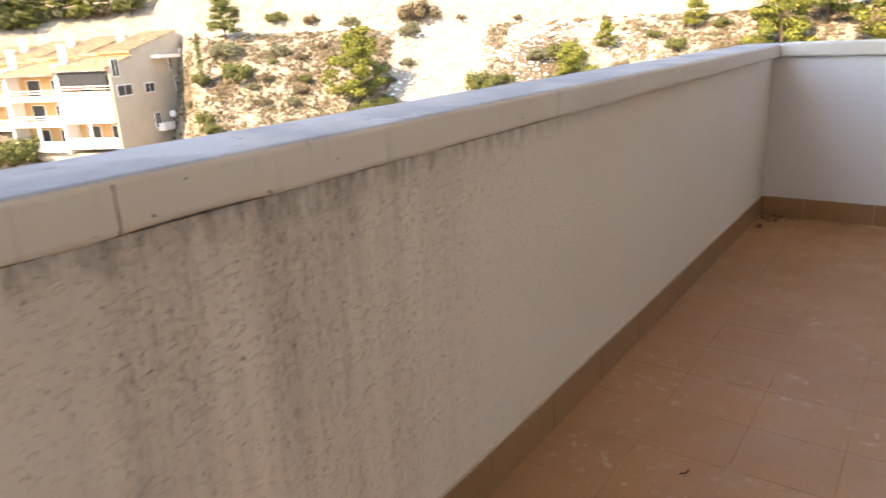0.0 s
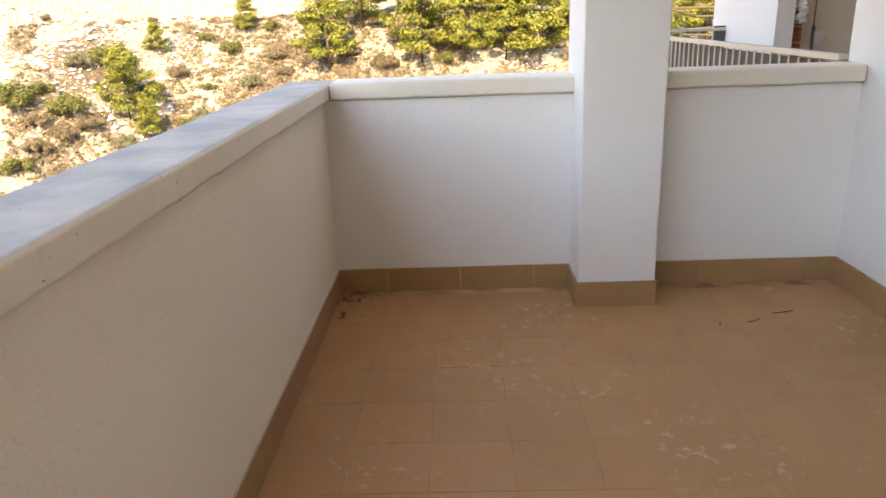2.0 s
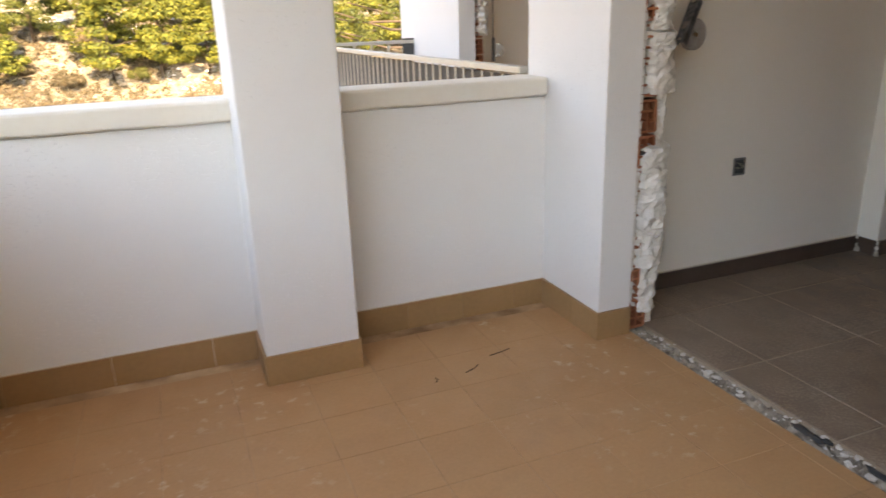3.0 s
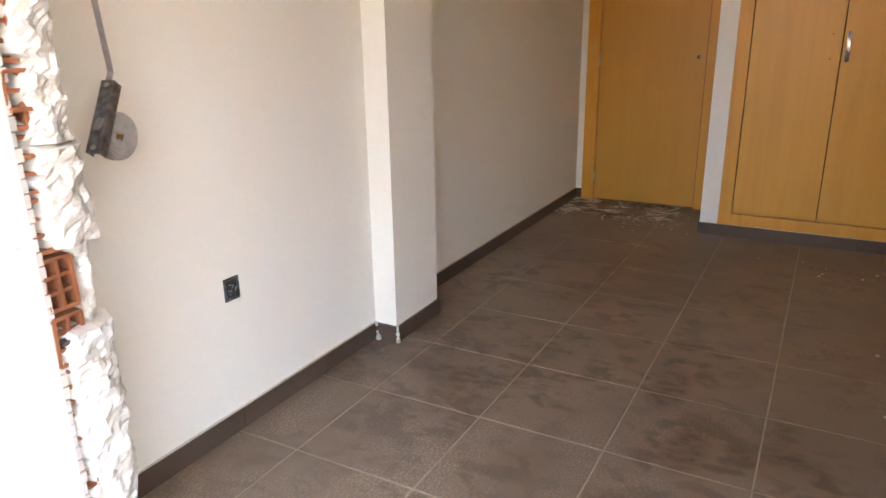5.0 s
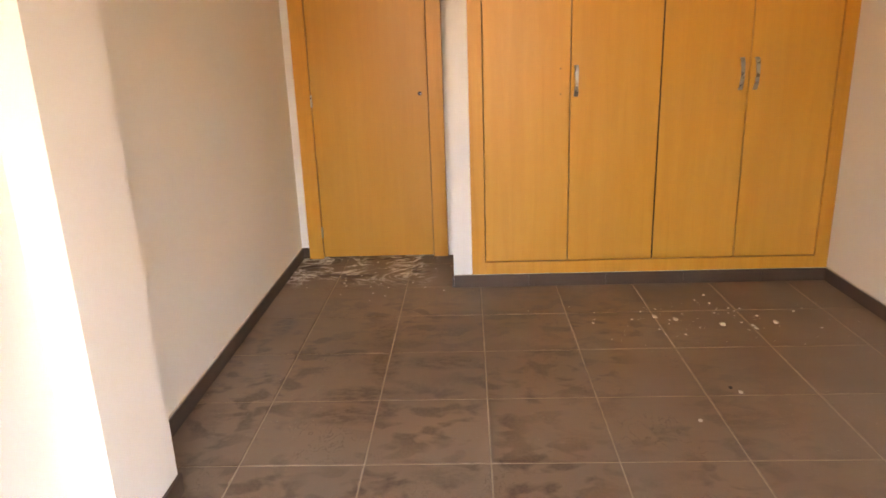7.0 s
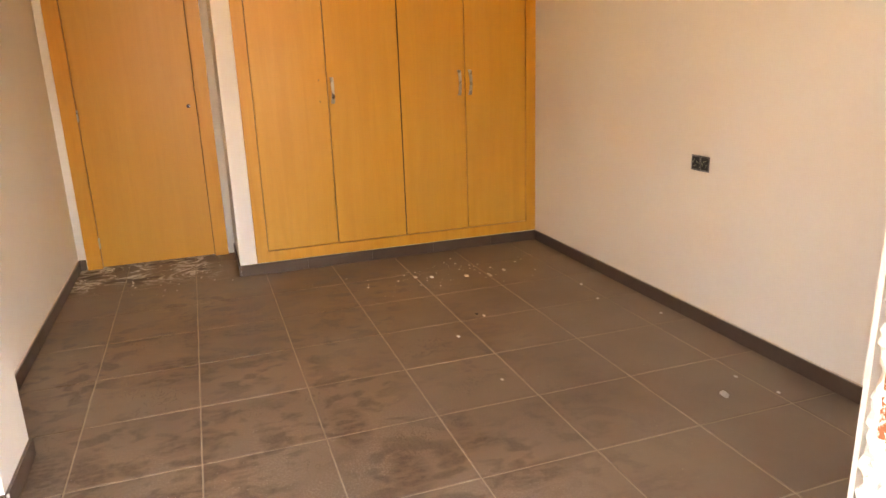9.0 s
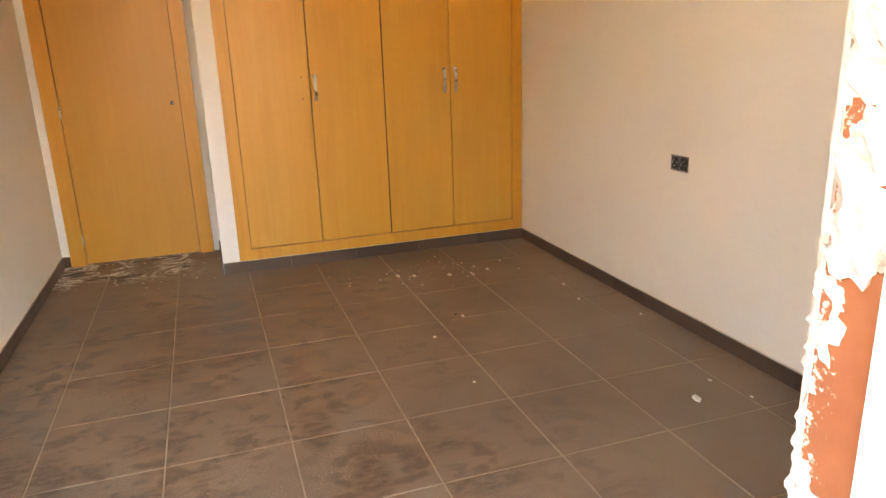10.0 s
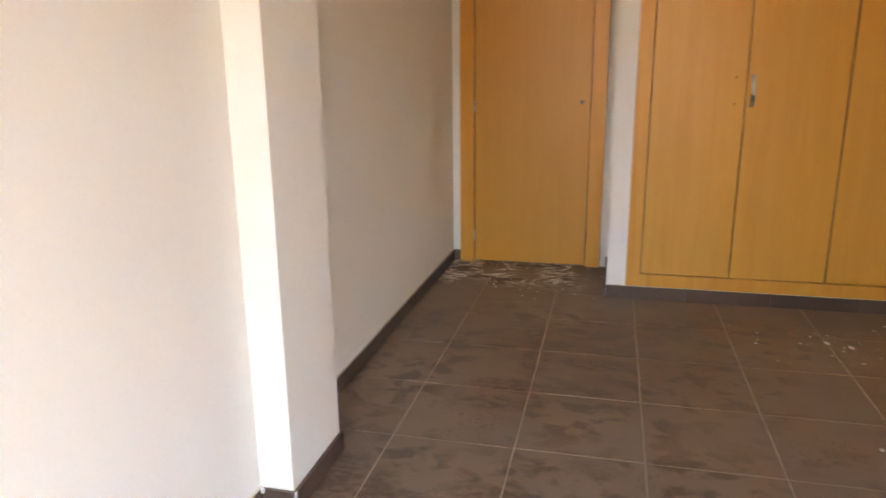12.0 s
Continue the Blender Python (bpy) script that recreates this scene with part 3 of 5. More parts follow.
base_r = skirting("baseboard", "dark brown porcelain skirting tiles along the room")
skirt_run(base_r, (XI + 0.02, YW), (3.08, YW), (0, -1), 0, 0.072, 0.010, 0.45, SKIRT, 0.15)
skirt_run(base_r, (3.08, 3.733), (3.08, YW - 0.010), (-1, 0), 0, 0.072, 0.010, 0.45, SKIRT)
skirt_run(base_r, (3.07, 3.733), (3.45, 3.733), (0, -1), 0, 0.072, 0.010, 0.50, SKIRT)
skirt_run(base_r, (3.44, 3.733), (3.44, YW2 - 0.010), (1, 0), 0, 0.072, 0.010, 0.45, SKIRT)
skirt_run(base_r, (3.45, YW2), (XD + 0.02, YW2), (0, -1), 0, 0.072, 0.010, 0.45, SKIRT, 0.2)
skirt_run(base_r, (XD + 0.02, 3.862), (XD + 0.02, YW2 - 0.010), (-1, 0), 0, 0.072, 0.010, 0.45, SKIRT)
skirt_run(base_r, (XW - 0.008, YS), (XD + 0.018, YS), (0, 1), 0, 0.072, 0.010, 0.45, SKIRT)
skirt_run(base_r, (XW, YQ + 0.010), (XW, YS), (-1, 0), 0, 0.072, 0.010, 0.45, SKIRT, 0.36)
skirt_run(base_r, (XI + 0.02, YQ), (XW, YQ), (0, 1), 0, 0.072, 0.010, 0.45, SKIRT, 0.20)
bm = box((XI + 0.02, YW - 0.006, 0.074, 3.08, YW, 0.078), (3.45, YW2 - 0.006, 0.074, XD, YW2, 0.078), (XI, YQ, 0.074, XW, YQ + 0.006, 0.078), (XW - 0.004, YQ, 0.074, XW + 0.002, YS, 0.077))
part("filler", bm, CAULK, base_r, "yellowed filler along the top edge")

for k, (x, y, z, s) in enumerate(((3.072, 3.722, 0.040, 0.010), (3.071, 3.722, 0.066, 0.008), (3.071, 3.721, 0.012, 0.012), (3.066, 3.829, 0.070, 0.009), (3.068, 3.826, 0.030, 0.007), (3.064, 3.818, 0.006, 0.014))):
    part("filler_blob", lump((x, y, z), (s * 0.7, s * 0.7, s * 1.3), k + 170, 0.5, 2), MORTAR, base_r, "white filler smear")

# ---- inner door ----
door = thing("door", "closed flush beech veneer door, its lever handle missing", "door")
tagged(door, kind="structure")
ZD = 2.05
part("leaf", box((XD, 3.006, 0.010, XD + 0.038, 3.756, ZD), bevel=0.002), WOOD_DOOR, door)
bm = box((XD - 0.012, 3.760, 0, XD + 0.10, 3.856, ZD + 0.09), (XD - 0.012, 2.908, 0, XD + 0.10, 3.002, ZD + 0.09), (XD - 0.012, 3.002, ZD + 0.004, XD + 0.10, 3.760, ZD + 0.09), bevel=0.003)
part("door_frame", bm, WOOD_FRAME, door)
# dark sheet and strip that stand for shade round the leaf
part("rebate_shade", box((XD + 0.039, 2.99, 0, XD + 0.06, 3.77, ZD + 0.02)), DARK_GAP, door)
part("jamb_shade", box((XD - 0.004, 3.000, 0.012, XD + 0.010, 3.0045, ZD)), DARK_GAP, door)
for z in (0.185, 1.060, 1.90):
    part("hinge", disc((XD - 0.006, 3.758, z), (0, 0, 1), 0.007, 0.075, 12), METAL, door)
lock = part("keyhole", disc((XD - 0.001, 3.057, 1.088), (1, 0, 0), 0.013, 0.006, 20), BLACK, door, "bare lock hole")
part("spindle", box((XD - 0.012, 3.046, 1.085, XD - 0.002, 3.056, 1.091)), METAL, lock)

# ---- wardrobe ----
wardrobe = thing("wardrobe", "built-in four-door beech veneer wardrobe with bow handles", "wardrobe")
ZW = 2.42
part("carcass", box((XW + 0.045, YQ + 0.004, 0.078, XD + 0.5, 2.744, ZW)), DARK_GAP, wardrobe)
bm = box((XW - 0.006, 2.670, 0.078, XW + 0.045, 2.747, ZW + 0.07), (XW - 0.006, YQ + 0.002, 0.078, XW + 0.045, 0.774, ZW + 0.07),
         (XW - 0.006, 0.774, 0.078, XW + 0.045, 2.670, 0.150), (XW - 0.006, 0.774, ZW, XW + 0.045, 2.670, ZW + 0.07), bevel=0.002)
part("frame", bm, WOOD_FRAME, wardrobe)
leaves = ((2.6665, 2.1945), (2.1905, 1.7085), (1.7015, 1.2395), (1.2355, 0.7775))
doors = []
for k, (y1, y0) in enumerate(leaves):
    d = part("wardrobe_door", box((XW + 0.002 - 0.002 * (k % 2), y0 + 0.0005, 0.1545, XW + 0.022, y1 - 0.0005, ZW - 0.003), bevel=0.0015), WOOD, wardrobe)
    doors.append(d)


def bow_handle(parent, y, z0, z1):
    pts = []
    for k in range(13):
        u = k / 12
        pts.append((XW - 0.004 - 0.026 * math.sin(math.pi * u) ** 0.7, y, z0 + (z1 - z0) * u))
    bm = bmesh.new()
    rows = []
    for k, p in enumerate(pts):
        w = 0.0085 + 0.003 * abs(k - 6) / 6
        rows.append([bm.verts.new((p[0] + dx, p[1] + dy, p[2])) for dx, dy in ((-0.003, -w), (-0.003, w), (0.003, w), (0.003, -w))])
    for a, b in zip(rows, rows[1:]):
        for j in range(4):
            bm.faces.new((a[j], a[(j + 1) % 4], b[(j + 1) % 4], b[j]))
    bm.faces.new(rows[0][::-1]); bm.faces.new(rows[-1])
    part("bow_handle", bm, METAL, parent, "brushed metal bow handle", smooth=False)


bow_handle(doors[1], 2.163, 1.090, 1.256)
bow_handle(doors[2], 1.283, 1.098, 1.268)
bow_handle(doors[3], 1.204, 1.098, 1.268)
for z in (1.241, 1.105):
    part("screw_hole", disc((XW + 0.001, 2.246, z), (1, 0, 0), 0.004, 0.004, 10), BLACK, doors[0])
# dark strip for the shade between the middle doors
part("door_gap_shade", box((XW - 0.001, 1.7025, 0.154, XW + 0.01, 1.7075, ZW)), DARK_GAP, wardrobe)

# ---- sockets without covers ----


def socket(x, y, z, facing, n, label):
    ob = thing("wall_socket", label, "socket", at=(x, y, z))
    for k in range(n):
        off = (k - (n - 1) / 2) * 0.066
        bm = box((off - 0.031, 0.002, -0.038, off + 0.031, -0.004 * facing - 0.001, -0.030), (off - 0.031, 0.002, 0.030, off + 0.031, -0.004 * facing - 0.001, 0.038),
                 (off - 0.031, 0.002, -0.030, off - 0.025, -0.004 * facing - 0.001, 0.030), (off + 0.025, 0.002, -0.030, off + 0.031, -0.004 * facing - 0.001, 0.030))
        r = part("mounting_frame", bm, GALV, ob)
        part("box_back", box((off - 0.030, -0.0008, -0.037, off + 0.030, 0.0008, 0.037)), BLACK, ob)
        part("contact_block", box((off - 0.019, -0.004, -0.020, off + 0.017, 0.004, 0.016), bevel=0.003), BLACK, r)
        for q in range(3):
            a = 1.2 + 2.1 * q + k
            part("wire_end", tube([(off - 0.01 + 0.012 * q, -0.002, -0.01), (off + 0.018 * math.cos(a), -0.006 * facing, 0.012 * math.sin(a)), (off + 0.02 * math.cos(a + 1), -0.003 * facing, 0.02 * math.sin(a + 1))], 0.0022, 6), COPPER, r)
    return ob


socket(2.274, YW - 0.001, 0.505, 1, 1, "uncovered single wall socket with bare wires")
socket(3.592, YQ + 0.001, 0.814, -1, 2, "uncovered double wall socket with bare wires")

# ---- knocked-out wall: bricks, plaster, rubble ----


def hollow_brick(name, x0, x1, y0, y1, z0, z1, parent, cols=2, rows=3, open_to=-1):
    """A hollow clay brick whose tubes open towards y."""
    bm = bmesh.new()
    t = 0.008
    ye = y0 if open_to < 0 else y1
    yb = y1 if open_to < 0 else y0
    xs = [x0 + (x1 - x0) * k / cols for k in range(cols + 1)]
    zs = [z0 + (z1 - z0) * k / rows for k in range(rows + 1)]
    for x in xs:
        box((x - t / 2, min(ye, yb), z0, x + t / 2, max(ye, yb), z1), bm=bm)
    for z in zs:
        box((x0, min(ye, yb), z - t / 2, x1, max(ye, yb), z + t / 2), bm=bm)
    mid = ye + (yb - ye) * 0.6
    box((x0, min(mid, yb), z0, x1, max(mid, yb), z1), bm=bm)
    for v in bm.verts:
        if abs(v.co.y - ye) < 1e-4:
            v.co.y += 0.016 * noise.noise(v.co * 21)
    return part(name, bm, BRICK, parent)


broken_l = tagged(new("broken_wall_edge"), "broken hollow-brick edge with torn white plaster", "broken wall", kind="structure")
z, k = 0.0, 0
while z < 2.58:
    h = 0.115
    hollow_brick("brick", XO + 0.004, XI - 0.055, YJ + 0.001 + 0.012 * rng.random(), YJ + 0.27, z + 0.008, min(z + h, 2.67), broken_l)
    z += h + 0.010
    k += 1
part("mortar_bed", box((XO + 0.002, YJ + 0.060, 0, XI - 0.05, YJ + 0.28, 2.68)), MORTAR, broken_l)


def torn_plaster(parent, x0, x1, y, z0, z1, facing, seed, thick=0.05, mat=None, amount=1.0):
    """A torn slab of plaster: a sheet of small facets whose edge is ragged."""
    bm = bmesh.new()
    nz, nx = max(6, int((z1 - z0) / 0.010)), 10
    grid = []
    for j in range(nz + 1):
        z = z0 + (z1 - z0) * j / nz
        row = []
        for i in range(nx + 1):
            u = i / nx
            rag = 0.020 * noise.noise(Vector((seed, z * 22, 3.1))) + 0.012 * noise.noise(Vector((seed, z * 60, 9)))
            x = x0 + rag * 1.2 + (x1 - x0 - rag * 1.2) * u
            d = thick * amount * (0.35 + 0.65 * math.sin(math.pi * min(1, 0.18 + u * 0.75)))
            d += 0.022 * noise.noise(Vector((x * 30, z * 26, seed))) + 0.010 * noise.noise(Vector((x * 80, z * 80, seed + 5)))
            if i in (0, nx) or j in (0, nz):
                d *= 0.15
            row.append(bm.verts.new((x, y + facing * d, z)))
        grid.append(row)
    for j in range(nz):
        for i in range(nx):
            bm.faces.new((grid[j][i], grid[j][i + 1], grid[j + 1][i + 1], grid[j + 1][i]))
    res = bmesh.ops.extrude_face_region(bm, geom=bm.faces[:])
    for v in (g for g in res["geom"] if isinstance(g, bmesh.types.BMVert)):
        v.co.y = y - facing * 0.03
    bmesh.ops.recalc_face_normals(bm, faces=bm.faces[:])
    return part("torn_plaster", bm, mat or MORTAR, parent, "ragged lump of white plaster")


part("inner_plaster", box((XI - 0.030, YJ + 0.030, 0, XI, YW + 0.02, 2.68)), PAINT, broken_l, "cream inner plaster")
for k, (x0, x1, z0, z1, th) in enumerate(((1.542, XI + 0.002, 1.09, 2.67, 0.050), (1.538, XI + 0.016, 0.88, 1.10, 0.066), (1.596, XI - 0.004, 0.70, 0.90, 0.022), (1.530, XI + 0.018, 0.245, 0.71, 0.064),
                                          (1.548, XI - 0.008, 0.06, 0.26, 0.055))):
    torn_plaster(broken_l, x0, x1, YJ + 0.035, z0, z1, -1, 3.7 * k + 1, th)
for k, (x, z) in enumerate(((1.575, 1.02), (1.60, 0.89), (1.57, 0.64), (1.575, 0.52), (1.58, 0.35), (1.58, 0.20), (1.59, 0.12), (1.575, 1.18), (1.59, 1.30))):
    part("plaster_lump", lump((x, YJ + 0.020, z), (0.020, 0.024, 0.026), k + 1, 0.5), MORTAR, broken_l)
part("felt_scrap", lump((1.552, YJ + 0.004, 0.682), (0.020, 0.010, 0.009), 9, 0.5, 2), DEBRIS, broken_l, "black felt scrap in the joint")
bm = box(*((XO - 0.003, YJ - 0.001 + 0.004 * rng.random(), 0.11 + 0.03 * k, XO + 0.006 + 0.006 * rng.random(), YJ + 0.04, 0.137 + 0.03 * k) for k in range(80)))
part("chipped_edge", bm, MORTAR, broken_l, "chipped stucco edge")

broken_r = tagged(new("broken_wall_edge"), "broken brick edge with white plaster smears", "broken wall", kind="structure")
for z0, z1 in ((0.0, 0.60), (0.72, 1.09), (1.10, 1.45), (1.46, 1.80), (1.81, 2.15), (2.16, 2.45), (2.46, 2.66)):
    part("brick", box((1.397, 1.86, z0, 1.500, 2.056 + 0.010 * rng.random(), z1), bevel=0.004), BRICK_SMEAR, broken_r)
part("mortar_bed", box((1.400, 1.85, 0, 1.495, 2.035, 2.68), (1.495, 1.85, 0, XI - 0.06, 1.93, 2.68)), MORTAR, broken_r)
for k, (x0, x1, z0, z1, y, th) in enumerate(((1.462, 1.530, 0.0, 0.64, 2.018, 0.045), (1.468, 1.528, 0.60, 1.0, 2.020, 0.042), (1.445, 1.522, 0.96, 1.12, 2.022, 0.045), (1.402, 1.515, 1.08, 2.67, 2.028, 0.045))):
    torn_plaster(broken_r, x0, x1, y, z0, z1, 1, 5.1 * k + 40, th)
torn_plaster(broken_r, 1.53, XI - 0.02, 1.890, 0.0, 2.56, 1, 63, 0.035)
for k, (x, z, s) in enumerate(((1.44, 0.66, 0.040), (1.475, 0.68, 0.036), (1.41, 0.65, 0.030), (1.45, 1.10, 0.036), (1.43, 1.14, 0.030))):
    part("plaster_lump", lump((x, 2.052, z), (s, s * 0.7, s), k + 21, 0.45), MORTAR, broken_r)

# the strip of rubble left where the wall stood
sill = tagged(new("threshold"), "strip of crushed mortar where the wall stood", "threshold", kind="structure")
bm = bmesh.new()
n, w = 150, 9
grid = []
for j in range(n + 1):
    y = YR - 0.12 + (YJ + 0.05 - YR + 0.12) * j / n
    row = []
    for i in range(w + 1):
        u = i / w
        x = XO + 0.012 + 0.012 * noise.noise(Vector((y * 9, 2, 0))) * (1 - u) + (XO + 0.082 - XO) * u
        z = -0.012 + 0.020 * noise.noise(Vector((x * 45, y * 45, 1))) + 0.012 * noise.noise(Vector((x * 120, y * 120, 7)))
        if i in (0, w):
            z = min(z, -0.008)
        row.append(bm.verts.new((x, y, z)))
    grid.append(row)
for j in range(n):
    for i in range(w):
        bm.faces.new((grid[j][i], grid[j][i + 1], grid[j + 1][i + 1], grid[j + 1][i]))
part("mortar_strip", bm, RUBBLE, sill)
bm = bmesh.new()
for k in range(150):
    y = YR + (YJ - YR) * rng.random()
    s = 0.002 + 0.009 * rng.random() ** 3
    lump((XO + 0.018 + 0.06 * rng.random(), y, -0.004), (s, s * 1.3, s * 0.8), k, 0.5, 1, bm)
tagged(part("crumbs", bm, MORTAR, sill, "pale mortar crumbs"), kind="stuff")
bm = bmesh.new()
for k in range(6):
    y = 2.55 + 0.25 * rng.random()
    lump((XO + 0.035 + 0.02 * rng.random(), y, 0.0), (0.010, 0.016 + 0.022 * rng.random(), 0.006), k + 60, 0.5, 2, bm)
tagged(part("felt_scraps", bm, DEBRIS, sill, "black felt scraps"), kind="stuff")

# ---- shutter strap and its winder, hanging from the lintel ----
winder = thing("strap_winder", "galvanised roller-shutter strap winder hanging on its strap", "winder")
A, B = Vector((1.835, 3.690, 1.196)), Vector((1.725, 3.628, 1.054))
up = (A - B).normalized()
side = Vector((0.10, -1.0, 0)).normalized()
out = up.cross(side).normalized()


def slab(centre, half, bm=None, bevel=0.0):
    bm = bm or bmesh.new()
    made = bmesh.ops.create_cube(bm, size=2)["verts"]
    for v in made:
        v.co = Vector(centre) + side * v.co.x * half[0] + out * v.co.y * half[1] + up * v.co.z * half[2]
    if bevel:
        bmesh.ops.bevel(bm, geom=list({e for v in made for e in v.link_edges}), offset=bevel, segments=1, affect="EDGES")
    return bm


mid = (A + B) / 2
plate = part("face_plate", slab(mid, (0.021, 0.0015, 0.100), bevel=0.001), GALV, winder)
bm = slab(mid + side * 0.020 + out * 0.010, (0.0012, 0.011, 0.098))
slab(mid - side * 0.020 + out * 0.010, (0.0012, 0.011, 0.098), bm)
part("side_flange", bm, GALV, plate)
for s in (-0.085, 0.085):
    part("rivet", disc(mid + up * s - out * 0.003, out, 0.006, 0.004, 12), METAL, plate)
hub = mid + out * 0.052 - up * 0.022
coil = part("coil", disc(hub, side, 0.056, 0.020, 36), WEB, winder, "wound grey webbing")
for r in (0.050, 0.040, 0.030):
    part("webbing_turn", tube([hub + side * 0.0105 + (out * math.cos(a) + up * math.sin(a)) * r for a in (2 * math.pi * q / 24 for q in range(24))], 0.0014, 5), WEB, coil)
part("axle_square", slab(hub + side * 0.012, (0.003, 0.010, 0.010), bevel=0.001), METAL, coil)
strap_pts = [A - up * 0.02, A + up * 0.03, Vector((1.800, 3.655, 1.45)), Vector((1.735, 3.60, 1.85)), Vector((1.63, 3.53, 2.57))]
bm = bmesh.new()
rows = []
for p in strap_pts:
    p = Vector(p)
    rows.append([bm.verts.new(p + side * sx + out * oy) for sx, oy in ((-0.009, -0.0012), (0.009, -0.0012), (0.009, 0.0012), (-0.009, 0.0012))])
for a, b in zip(rows, rows[1:]):
    for j in range(4):
        bm.faces.new((a[j], a[(j + 1) % 4], b[(j + 1) % 4], b[j]))
bm.faces.new(rows[0][::-1]); bm.faces.new(rows[-1])
part("strap", bm, WEB, winder, "grey woven strap")

# ---- crumbs and chips on the floors ----


def chip(name, x, y, z, s, mat, label, category, flat=0.35, seed=0):
    return tagged(linked(name, lump((x, y, z + s * flat * 0.55), (s, s * 0.7, s * flat), seed, 0.45, 2), mat), label, category, "fallen plaster chips")


for k, (x, y, s) in enumerate(((2.842, 1.124, 0.022), (2.954, 0.969, 0.009), (2.773, 0.913, 0.009), (3.708, 0.794, 0.010), (4.042, 0.976, 0.010), (4.302, 0.932, 0.011), (4.064, 1.672, 0.011), (3.852, 1.902, 0.010), (3.324, 1.896, 0.008), (4.768, 1.237, 0.016),
                               (4.755, 1.503, 0.018), (4.871, 1.812, 0.015), (4.70, 1.36, 0.012), (4.828, 1.715, 0.014), (4.734, 1.36, 0.012))):
    chip("plaster_chip", x, y, 0.0, s, MORTAR, "small white plaster chip lying on the floor", "plaster chip", seed=k + 80)
chip("black_chip", 4.10, 1.70, 0.0, 0.010, DEBRIS, "small black scrap lying on the floor", "scrap", seed=140)
bm = bmesh.new()
for k in range(170):
    if k < 90:
        x, y = 4.82 + 0.17 * rng.gauss(0, 1), 1.55 + 0.34 * rng.gauss(0, 1)
    else:
        x, y = 5.62 + 0.22 * rng.gauss(0, 1), 3.35 + 0.28 * rng.gauss(0, 1)
    if not (2 < x < (5.36 if y < 2.87 else 5.99) and 0.75 < y < 3.83):
        continue
    s = 0.0025 + 0.007 * rng.random() ** 3
    lump((x, y, s * 0.2), (s, s * 0.8, s * 0.4), k, 0.4, 1, bm)
tagged(linked("plaster_crumbs", bm, MORTAR), "scattered white plaster crumbs on the floor", "crumbs", kind="stuff")

litter = bmesh.new()
for k in range(46):
    x, y = -0.80 + 0.055 * rng.gauss(0, 1), 3.88 + 0.045 * rng.gauss(0, 1)
    if k > 34:
        x, y = -0.83 + 0.02 * rng.random(), 3.66 + 0.07 * rng.random()
    x, y = max(x, XL + 0.012), min(y, YE - 0.014)
    a, l = rng.random() * 6.28, 0.012 + 0.022 * rng.random()
    tube([(x, y, ZT + 0.003), (x + l * math.cos(a) * 0.5, y - abs(l * math.sin(a)) * 0.5, ZT + 0.006 + 0.006 * rng.random()), (x + l * math.cos(a), y - abs(l * math.sin(a)), ZT + 0.003)], 0.0016, 4, bm=litter)
tagged(linked("dead_leaves", litter, DRY), "brown dead leaves gathered in the corner", "leaf litter", kind="stuff")
for k, (x, y, a, l) in enumerate(((0.82, 3.52, 0.5, 0.07), (0.95, 3.60, 0.2, 0.09), (0.70, 3.50, 1.2, 0.03), (-0.50, 1.30, 1.0, 0.03))):
    p, q = Vector((x, y, ZT + 0.003)), Vector((x + l * math.cos(a), y + l * math.sin(a), ZT + 0.004))
    tagged(linked("twig", tube([p, (p + q) / 2 + Vector((0.006, -0.006, 0.003)), q], 0.0018, 5), DRY), "thin dry brown twig on the tiles", "twig")

# ---- the neighbour's terrace ----
XN, YN, YN2 = 2.20, 6.75, 7.85
balustrade = thing("balustrade", "painted metal balustrade with thin bars before a grey panel", "balustrade")
part("top_rail", box((1.335, YE + 0.142, 0.938, 1.385, YN2, 0.965), (1.385, YN2 - 0.05, 0.955, XN, YN2, 0.985), bevel=0.004), RAIL, balustrade)
part("bottom_rail", box((1.345, YE + 0.175, 0.06, 1.375, YN2, 0.09), (1.375, YN2 - 0.04, 0.06, XN, YN2 - 0.01, 0.09)), RAIL, balustrade)
part("panel", box((1.376, YE + 0.18, 0.05, 1.382, YN2 - 0.05, 0.925)), PANEL, balustrade, "dark grey infill panel")
y = YE + 0.25
while y < YN2 - 0.02:
    ob = part("bar", box((1.362, y - 0.006, 0.09, 1.369, y + 0.006, 0.936)), RAIL, balustrade)
    y += 0.105
x = 1.48
while x < XN - 0.05:
    part("bar", box((x - 0.010, YN2 - 0.035, 0.09, x + 0.010, YN2 - 0.015, 0.956)), RAIL, balustrade)
    x += 0.16
part("end_plate", box((XN - 0.10, YN2 - 0.045, 0.70, XN, YN2 - 0.005, 1.00)), PANEL, balustrade, "grey end plate")
setting("floor_neighbour", box((1.33, YE + 0.14, -0.30, 6.0, YN2 + 0.1, -0.02)), TERRACE_TILE, "tiled floor of the next terrace", "floor")
bm = box((XN, YN, -0.02, XN + 0.14, YN2 + 0.30, 2.80), (XN, YE + 0.14, -0.02, XN + 0.24, 4.60, 2.80), (XN, 4.60, 2.56, XN + 0.24, YN, 2.80))
setting("wall_neighbour", bm, STUCCO, "white stucco wall of the next flat", "wall")
setting("wall_neighbour_room", box((XN + 0.24, 7.02, -0.02, 6.0, 7.20, 2.60), (5.9, YE + 0.14, -0.02, 6.0, 7.02, 2.60)), PAINT, "painted wall inside the next flat", "wall")
# out of view; reaches up to the end parapet to block the sun
setting("ceiling_neighbour", box((1.10, YE + 0.145, 2.80, 6.0, YN2 + 0.6, 2.895)), STUCCO, "unseen slab added to keep sun out of the next flat", "ceiling")
